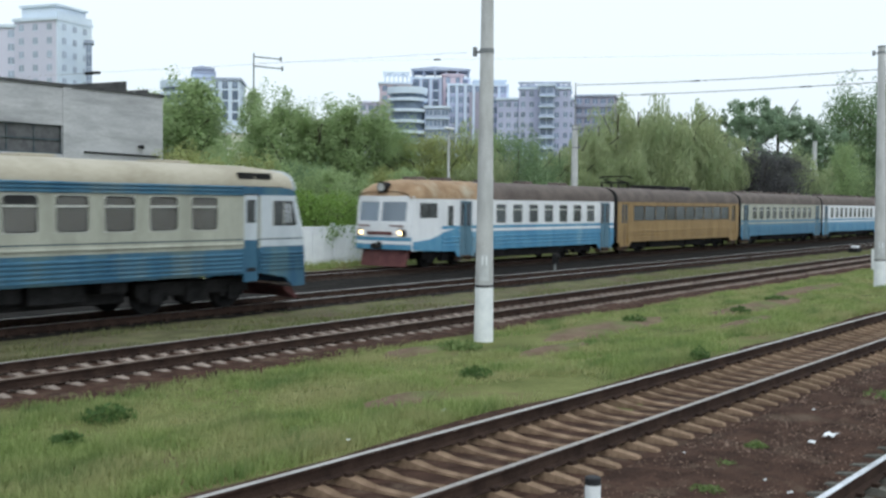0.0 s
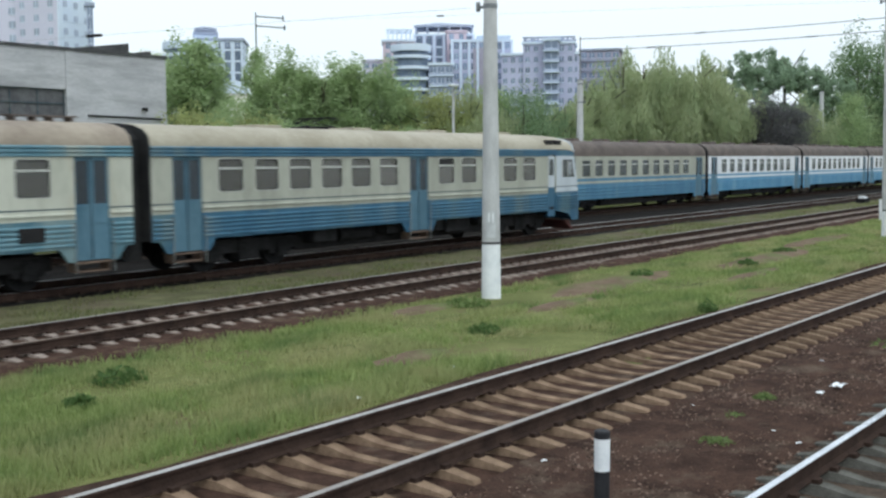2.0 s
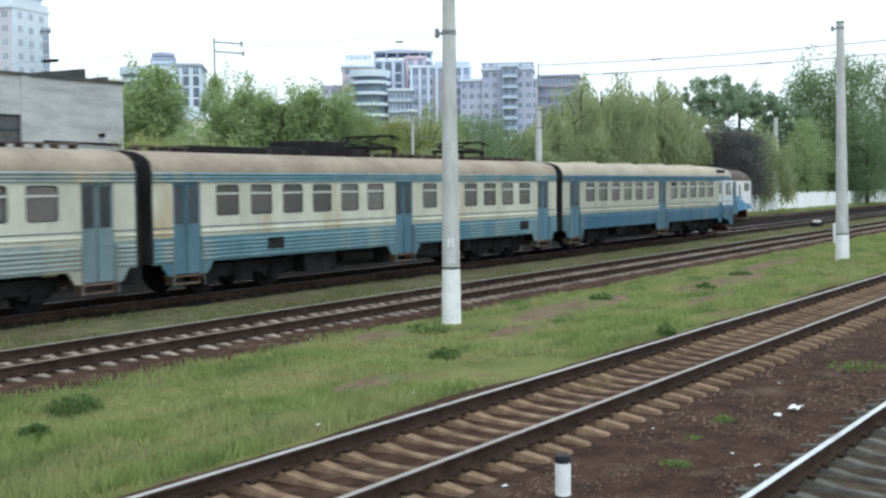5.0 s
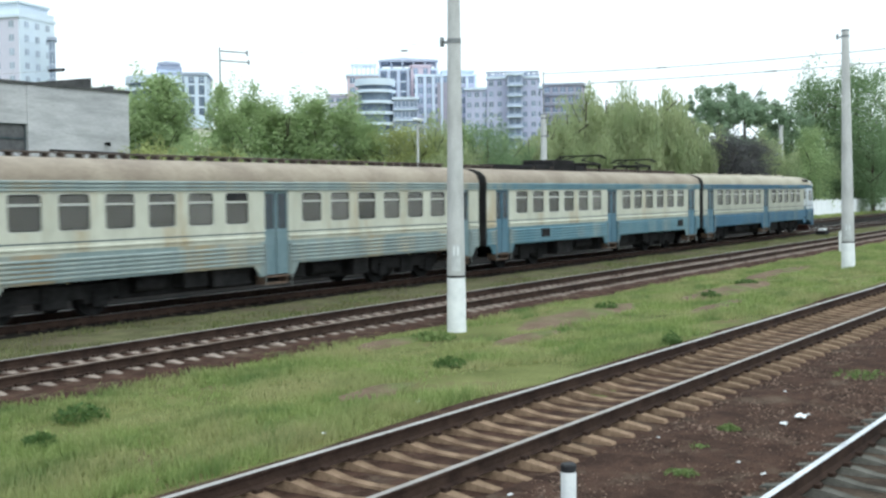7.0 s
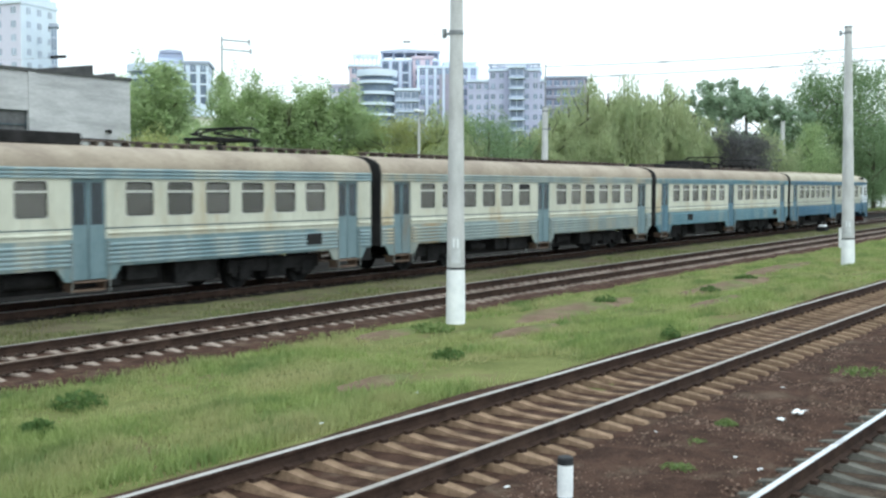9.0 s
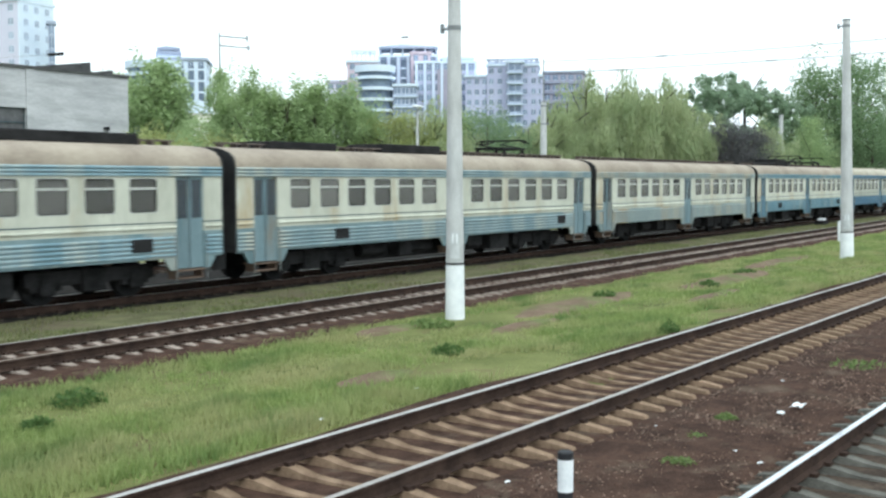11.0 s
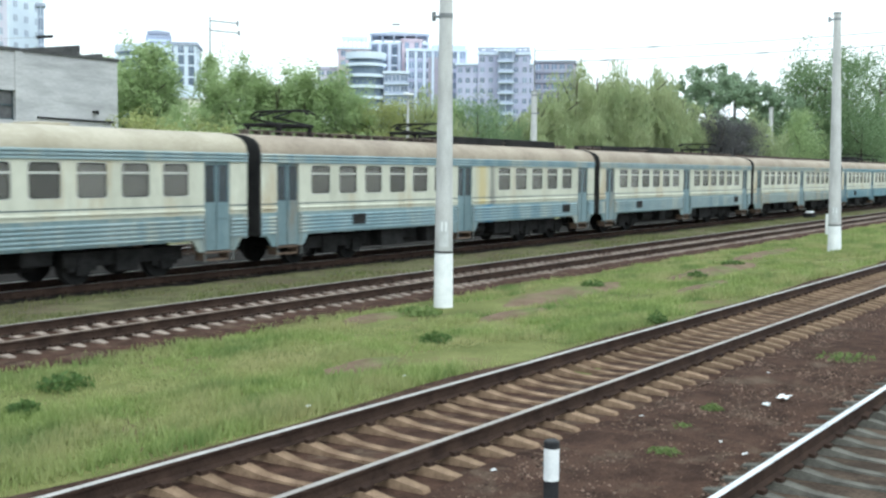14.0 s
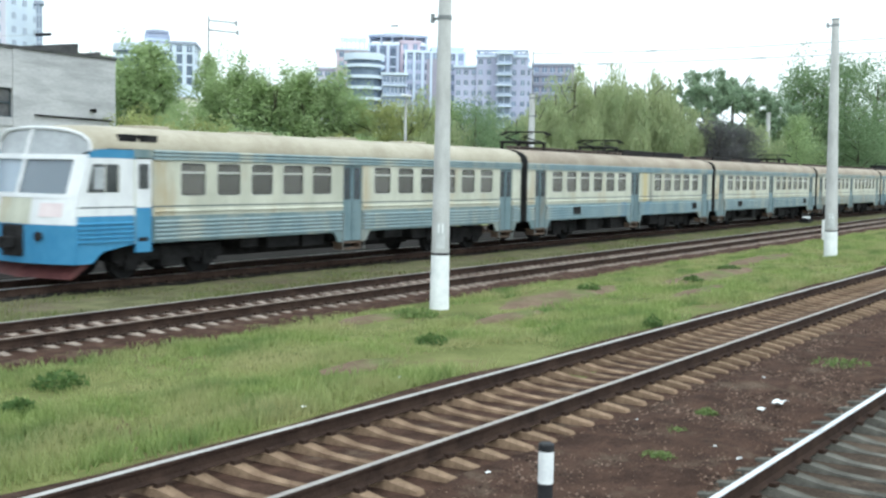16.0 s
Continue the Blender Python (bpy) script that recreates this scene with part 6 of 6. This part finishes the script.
def trees():
    # azimuth, distance, rise of the top over the eye per metre, kind, width
    rows = [(50.6, 96, 0.096, "broad", 0.9), (49.5, 90, 0.098, "broad", 0.8), (48.5, 88, 0.102, "poplar", 1.7), (47.7, 92, 0.088, "poplar", 1.3), (46.6, 70, 0.060, "broad", 1.2), (45.1, 92, 0.095, "poplar", 0.9), (44.6, 88, 0.083, "poplar", 1.5),
            (43.7, 84, 0.086, "poplar", 1.6), (43.0, 86, 0.081, "broad", 0.8), (42.1, 84, 0.083, "poplar", 1.7), (41.2, 88, 0.077, "poplar", 1.4), (40.4, 84, 0.082, "poplar", 1.6), (39.6, 86, 0.083, "poplar", 1.6), (38.6, 86, 0.077, "poplar", 1.5),
            (37.9, 84, 0.069, "broad", 0.9), (36.6, 84, 0.066, "bloom", 1.1), (35.3, 84, 0.067, "bloom", 1.1), (34.2, 84, 0.071, "willow", 1.0), (33.0, 88, 0.066, "broad", 1.0), (31.6, 86, 0.072, "dark", 1.0), (30.6, 90, 0.060, "dark", 0.9), (29.4, 96, 0.056, "willow", 1.0), (28.4, 98, 0.066, "willow", 0.9),
            (27.4, 100, 0.082, "willow", 0.85), (26.5, 102, 0.094, "willow", 0.85), (25.5, 106, 0.096, "willow", 0.85), (24.6, 108, 0.091, "willow", 0.85), (23.8, 110, 0.093, "willow", 0.85), (22.9, 112, 0.093, "willow", 0.85), (22.0, 116, 0.084, "willow", 0.85), (21.2, 120, 0.073, "willow", 0.85), (20.4, 150, 0.050, "dark", 0.9),
            (19.75, 150, 0.104, "sparse", 0.85), (18.5, 152, 0.110, "sparse", 0.9), (17.4, 155, 0.099, "sparse", 0.85), (19.9, 118, 0.050, "purple", 1.1), (19.2, 118, 0.056, "purple", 1.2), (18.4, 120, 0.048, "purple", 1.1), (17.7, 126, 0.053, "willow", 1.0), (16.3, 160, 0.066, "dark", 1.0), (15.4, 150, 0.058, "broad", 1.0),
            (15.2, 165, 0.100, "dark", 0.8), (14.3, 168, 0.113, "dark", 0.85), (13.2, 172, 0.108, "dark", 0.85), (12.5, 165, 0.055, "dark", 1.1), (11.8, 185, 0.106, "dark", 0.9), (10.4, 200, 0.100, "dark", 0.9), (9.0, 215, 0.098, "dark", 0.9), (7.5, 240, 0.09, "dark", 0.9), (6.0, 260, 0.085, "dark", 0.9)]
    for i, (az, d, rise, kind, wide) in enumerate(rows):
        tree(az, d, (3.15 + d * rise) * (1.13 if kind == "willow" else 1.0), kind, wide, i)
    rnd = random.Random(8)
    az = 50.0
    i = 0
    while az > 11:
        d = (43.0 + rnd.uniform(0, 8)) / math.sin(radians(az)) * (1.05 if az > 16 else 1.0)
        kind = rnd.choice(["broad", "bloom", "willow", "dark"] if az > 30 else ["willow", "willow", "broad", "dark"])
        tree(az, d, rnd.uniform(4.6, 6.6) * (1.0 if az > 24 else 1.35), kind, rnd.uniform(1.0, 1.4), i, True)
        az -= 1.25 * (60 / d) + 0.30
        i += 1
    for k, (az, d, h) in enumerate(((43.2, 57, 4.0), (42.0, 57.5, 3.6), (40.9, 59, 3.9), (39.8, 60, 3.4))):
        tree(az, d, h, "bush", 1.5, k, True)


trees()


# ---- grass, weeds, litter ----
def blades(name, label, n, area, height, mat_, seed, lean=0.5, clump=True, keep=None, base=-0.33):
    """Blades of grass over a stretch of ground: one object."""
    r = np.random.RandomState(seed)
    x0, x1, y0, y1 = area
    p = np.c_[x0 + (x1 - x0) * r.uniform(0, 1, n) ** 1.7, r.uniform(y0, y1, n)]
    if clump:
        dens = np.array([noise.noise((x * 0.45, y * 0.9, seed * 1.7)) + 0.5 * noise.noise((x * 1.7, y * 2.2, seed)) for x, y in p])
        bare = np.array([noise.noise((x * 0.16 + 4, y * 0.42, 9.0)) for x, y in p])
        keepers = (dens + r.uniform(-0.55, 0.55, n) > -0.12) & (bare + r.uniform(-0.15, 0.15, n) < 0.24)
        p, dens = p[keepers], dens[keepers]
    else:
        dens = np.zeros(n)
    if keep is not None:
        q = keep(p)
        p, dens = p[q], dens[q]
    m = len(p)
    h = height * (1.35 - 0.5 * np.clip((p[:, 1] - y0) / 3.0, 0, 1)) * r.uniform(0.4, 1.2, m) * (1 + 0.7 * np.clip(dens, -0.6, 1))
    a = r.uniform(0, 2 * np.pi, m)
    w = r.uniform(0.007, 0.016, m) * (1 + p[:, 0] / 22)
    zb = base
    b0 = np.c_[p[:, 0] - w * np.cos(a), p[:, 1] - w * np.sin(a), np.full(m, zb)]
    b1 = np.c_[p[:, 0] + w * np.cos(a), p[:, 1] + w * np.sin(a), np.full(m, zb)]
    t = np.c_[p[:, 0] + h * lean * r.normal(0, 0.7, m), p[:, 1] + h * lean * r.normal(0, 0.7, m), zb + 0.03 + h]
    pts = np.stack([b0, b1, t], 1).reshape(-1, 3)
    me = bpy.data.meshes.new(name)
    me.from_pydata(pts.tolist(), [], np.arange(m * 3).reshape(-1, 3).tolist())
    me.materials.append(mat_)
    return tagged(new(name, me), label, "grass", kind="stuff")


def weed(x, y, r, h, n, seed, mat_, label):
    """A tuft of broad leaves."""
    q = np.random.RandomState(seed)
    a, d = q.uniform(0, 6.283, n), r * np.sqrt(q.uniform(0, 1, n))
    c = np.c_[d * np.cos(a), d * np.sin(a), q.uniform(0.0, 1, n) * h * (1 - 0.6 * d / r)]
    u = q.normal(size=(n, 3)) * np.array([1, 1, 0.8])
    u /= np.linalg.norm(u, axis=1)[:, None]
    w = np.cross(u, q.normal(size=(n, 3)))
    w /= np.linalg.norm(w, axis=1)[:, None]
    s = q.uniform(0.03, 0.07, n)[:, None] * (0.6 + r)
    pts = np.stack([c - u * s, c + w * s * 0.5, c + u * s, c - w * s * 0.5], 1).reshape(-1, 3)
    me = bpy.data.meshes.new("weed")
    me.from_pydata(pts.tolist(), [], np.arange(n * 4).reshape(-1, 4).tolist())
    me.materials.append(mat_)
    ob = tagged(new("weed", me), label, "weed", "weeds between the tracks")
    ob.matrix_basis = pose(x, y, -0.29)
    return ob


PATCHES = [(25.0, 12.5, 3.6, 0.75), (33.5, 11.7, 4.5, 0.7), (13.6, 10.4, 1.1, 0.35), (18.2, 13.6, 1.3, 0.45), (42.0, 12.6, 5.0, 0.6), (28.5, 10.3, 2.2, 0.35), (20.5, 11.6, 1.6, 0.3)]


def off_patches(p):
    """Grass grows thin on the bare patches."""
    q = np.random.RandomState(77)
    keep = p[:, 1] + 0.02 * (p[:, 0] - 10) > 8.82 + q.uniform(-0.12, 0.25, len(p))
    for x, y, a, b in PATCHES:
        d = ((p[:, 0] - x) / a) ** 2 + ((p[:, 1] - y) / b) ** 2
        keep &= (d + q.uniform(-0.5, 0.5, len(p)) > 0.85) | (q.uniform(0, 1, len(p)) < 0.12)
    return keep


def bare_patches():
    for k, (x, y, a, b) in enumerate(PATCHES):
        bm = bmesh.new()
        rings = []
        for j, (f, z) in enumerate(((0.02, 0.055), (0.4, 0.05), (0.75, 0.035), (1.0, -0.08))):
            ring = []
            for i in range(28):
                t = 2 * math.pi * i / 28
                wob = 1 + 0.28 * noise.noise((math.cos(t) * 1.7 + k * 3, math.sin(t) * 1.7, 2.0)) * f
                ring.append(bm.verts.new((a * f * wob * math.cos(t), b * f * wob * math.sin(t), z + 0.02 * noise.noise((x + a * f * math.cos(t), y + b * f * math.sin(t), 5.0)))))
            rings.append(ring)
        bm.faces.new(rings[0])
        for u, v in zip(rings, rings[1:]):
            for i in range(28):
                bm.faces.new((u[i], v[i], v[(i + 1) % 28], u[(i + 1) % 28]))
        bmesh.ops.recalc_face_normals(bm, faces=bm.faces[:])
        ob = tagged(part("bare_patch", bm, BARE, None, "", True), "bare dry earth patch in the grass", "ground", kind="structure")
        ob.matrix_basis = pose(x, y, -0.285)


bare_patches()
blades("grass_strip", "long uneven grass between two tracks", 250000, (5.5, 80, 8.35, 14.5), 0.115, GRASS, 5, keep=off_patches)
blades("grass_verge", "thin grass verge between rusty tracks", 44000, (8, 90, 17.6, 20.9), 0.085, VERGE_GRASS, 6, base=-0.25)
blades("grass_far", "thin grass before the fence", 16000, (20, 170, 34.6, 37.0), 0.22, GRASS, 7)
for k, (x, y, r, h, kind) in enumerate(((9.77, 12.7, 0.38, 0.26, 2), (8.45, 11.8, 0.22, 0.2, 2), (16.3, 10.85, 0.30, 0.22, 2), (21.0, 8.55, 0.2, 0.30, 2), (18.7, 4.3, 0.5, 0.12, 0), (11.12, 4.4, 0.22, 0.12, 0),
                                        (12.4, 4.7, 0.2, 0.09, 0), (13.6, 4.75, 0.16, 0.12, 0), (26.5, 12.6, 0.35, 0.25, 2), (31, 11.4, 0.3, 0.25, 2), (36.0, 12.0, 0.4, 0.2, 2), (19.2, 13.2, 0.5, 0.22, 0))):
    weed(x, y, r, h, 260, 30 + k, WEED if kind == 2 else LOW_WEED, "low green weed in the dirt" if y < 6 else "dark green weed tuft in the grass")


def litter():
    rnd = random.Random(3)
    for k, (x, y, s) in enumerate(((14.15, 4.22, 0.10), (14.62, 4.12, 0.17), (11.5, 3.64, 0.06), (11.9, 4.05, 0.03), (9.4, 5.54, 0.045), (16.5, 4.9, 0.045), (12.6, 5.3, 0.03), (10.6, 9.0, 0.05), (13.0, 9.2, 0.05))):
        bm = bmesh.new()
        n = 5
        for i in range(n):
            for j in range(n):
                bm.verts.new(((i / (n - 1) - 0.5) * 1.4 * s, (j / (n - 1) - 0.5) * 0.9 * s, rnd.uniform(0, 0.4) * s))
        bm.verts.ensure_lookup_table()
        for i in range(n - 1):
            for j in range(n - 1):
                bm.faces.new([bm.verts[q] for q in (i * n + j, (i + 1) * n + j, (i + 1) * n + j + 1, i * n + j + 1)])
        ob = part("paper_scrap", bm, WHITEWASH)
        tagged(ob, "crumpled white paper scrap on brown earth", "litter", "litter")
        ob.matrix_basis = pose(x, y, -0.225, 0, 0, rnd.uniform(0, 180))


litter()


def stones():
    """Loose gravel on the brown earth strip and the ballast."""
    r = np.random.RandomState(9)
    n = 30000
    x = 6 + 40 * r.uniform(0, 1, n) ** 1.8
    y = r.uniform(3.25, 5.6, n) - 0.022 * (x - 10)
    s = 0.006 + 0.026 * r.uniform(0, 1, n) ** 2
    base = np.array([(1, 0, 0), (0, 1, 0), (-1, 0, 0), (0, -1, 0), (0, 0, 0.8)], float)
    rot = r.uniform(0, 6.283, n)
    b = np.repeat(base[None], n, 0) * r.uniform(0.6, 1.3, (n, 5, 1))
    bx = b[..., 0] * np.cos(rot)[:, None] - b[..., 1] * np.sin(rot)[:, None]
    by = b[..., 0] * np.sin(rot)[:, None] + b[..., 1] * np.cos(rot)[:, None]
    pts = np.stack([bx, by, b[..., 2]], -1) * s[:, None, None] + np.c_[x, y, np.full(n, -0.243)][:, None, :]
    f = np.array([(0, 1, 4), (1, 2, 4), (2, 3, 4), (3, 0, 4)])[None] + 5 * np.arange(n)[:, None, None]
    me = bpy.data.meshes.new("gravel")
    me.from_pydata(pts.reshape(-1, 3).tolist(), [], f.reshape(-1, 3).tolist())
    m = leaf_material("gravel_stone", (0.03, 0.018, 0.014), (0.40, 0.29, 0.23))
    me.materials.append(m)
    tagged(new("gravel", me), "loose brown gravel and dirt beside the tracks", "gravel", kind="stuff")


stones()


def yard_things():
    """A point machine and a dwarf signal on the ballast."""
    p = empty("point_machine", "low dark point machine box with a pale lid beside a track", "point machine")
    p.matrix_basis = pose(76.0, 20.1, -0.3)
    bm = bmesh.new()
    box(bm, -0.6, 0.6, -0.3, 0.3, 0, 0.42, 0, 0.04)
    part("case", bm, UNDER, p)
    bm = bmesh.new()
    box(bm, -0.35, 0.35, -0.2, 0.2, 0.42, 0.55, 0, 0.03)
    part("lid", bm, WHITEWASH, p, "pale lid")
    d = empty("dwarf_signal", "small dark dwarf signal on the yard ballast", "railway signal")
    d.matrix_basis = pose(46.5, 26.4, -0.56)
    bm = bmesh.new()
    tube(bm, (0, 0, 0), (0, 0, 0.5), 0.06, n=10)
    part("post", bm, STEEL, d)
    bm = bmesh.new()
    box(bm, -0.14, 0.14, -0.16, 0.10, 0.5, 1.0, 0, 0.03)
    h = part("head", bm, UNDER, d)
    bm = bmesh.new()
    tube(bm, (0, -0.16, 0.85), (0, -0.26, 0.87), 0.08, n=12)
    part("hood", bm, UNDER, h)
    rnd = random.Random(12)
    for x, y, s in ((43.0, 25.9, 0.16), (41.0, 24.6, 0.12), (45.0, 25.0, 0.10), (52, 25.8, 0.12), (38.5, 25.4, 0.1)):
        bm = bmesh.new()
        bmesh.ops.create_icosphere(bm, subdivisions=1, radius=s)
        for v in bm.verts:
            v.co = Vector((v.co.x * rnd.uniform(0.7, 1.4), v.co.y * rnd.uniform(0.7, 1.3), max(0, v.co.z * rnd.uniform(0.5, 1.0))))
        ob = tagged(part("stone", bm, CONCRETE), "pale stone lying on dark ballast", "stone", "stones in the yard")
        ob.matrix_basis = pose(x, y, -0.57)


yard_things()



def motions():
    """Both trains roll at steady speed; their wheels turn with them."""
    for c, x, y, turn, v in TRAIN:
        walk(c, [(t, pose(x + v * t, y, 0, 0, 0, turn)) for t in (0.0, 4.0, 8.0, 12.0, 16.0)])
        roll = math.degrees(v / 0.475) * (-1 if turn else 1)
        for o in c.children:
            if o.name.startswith("wheelset"):
                # rows close enough to keep each turn under 90 degrees
                px, pz = o.location.x, o.location.z
                n = 16 * (12 if abs(v) < 8 else 22)
                walk(o, [(16.0 * k / n, pose(px, 0, pz, 0, roll * 16.0 * k / n, 0)) for k in range(n + 1)])


motions()
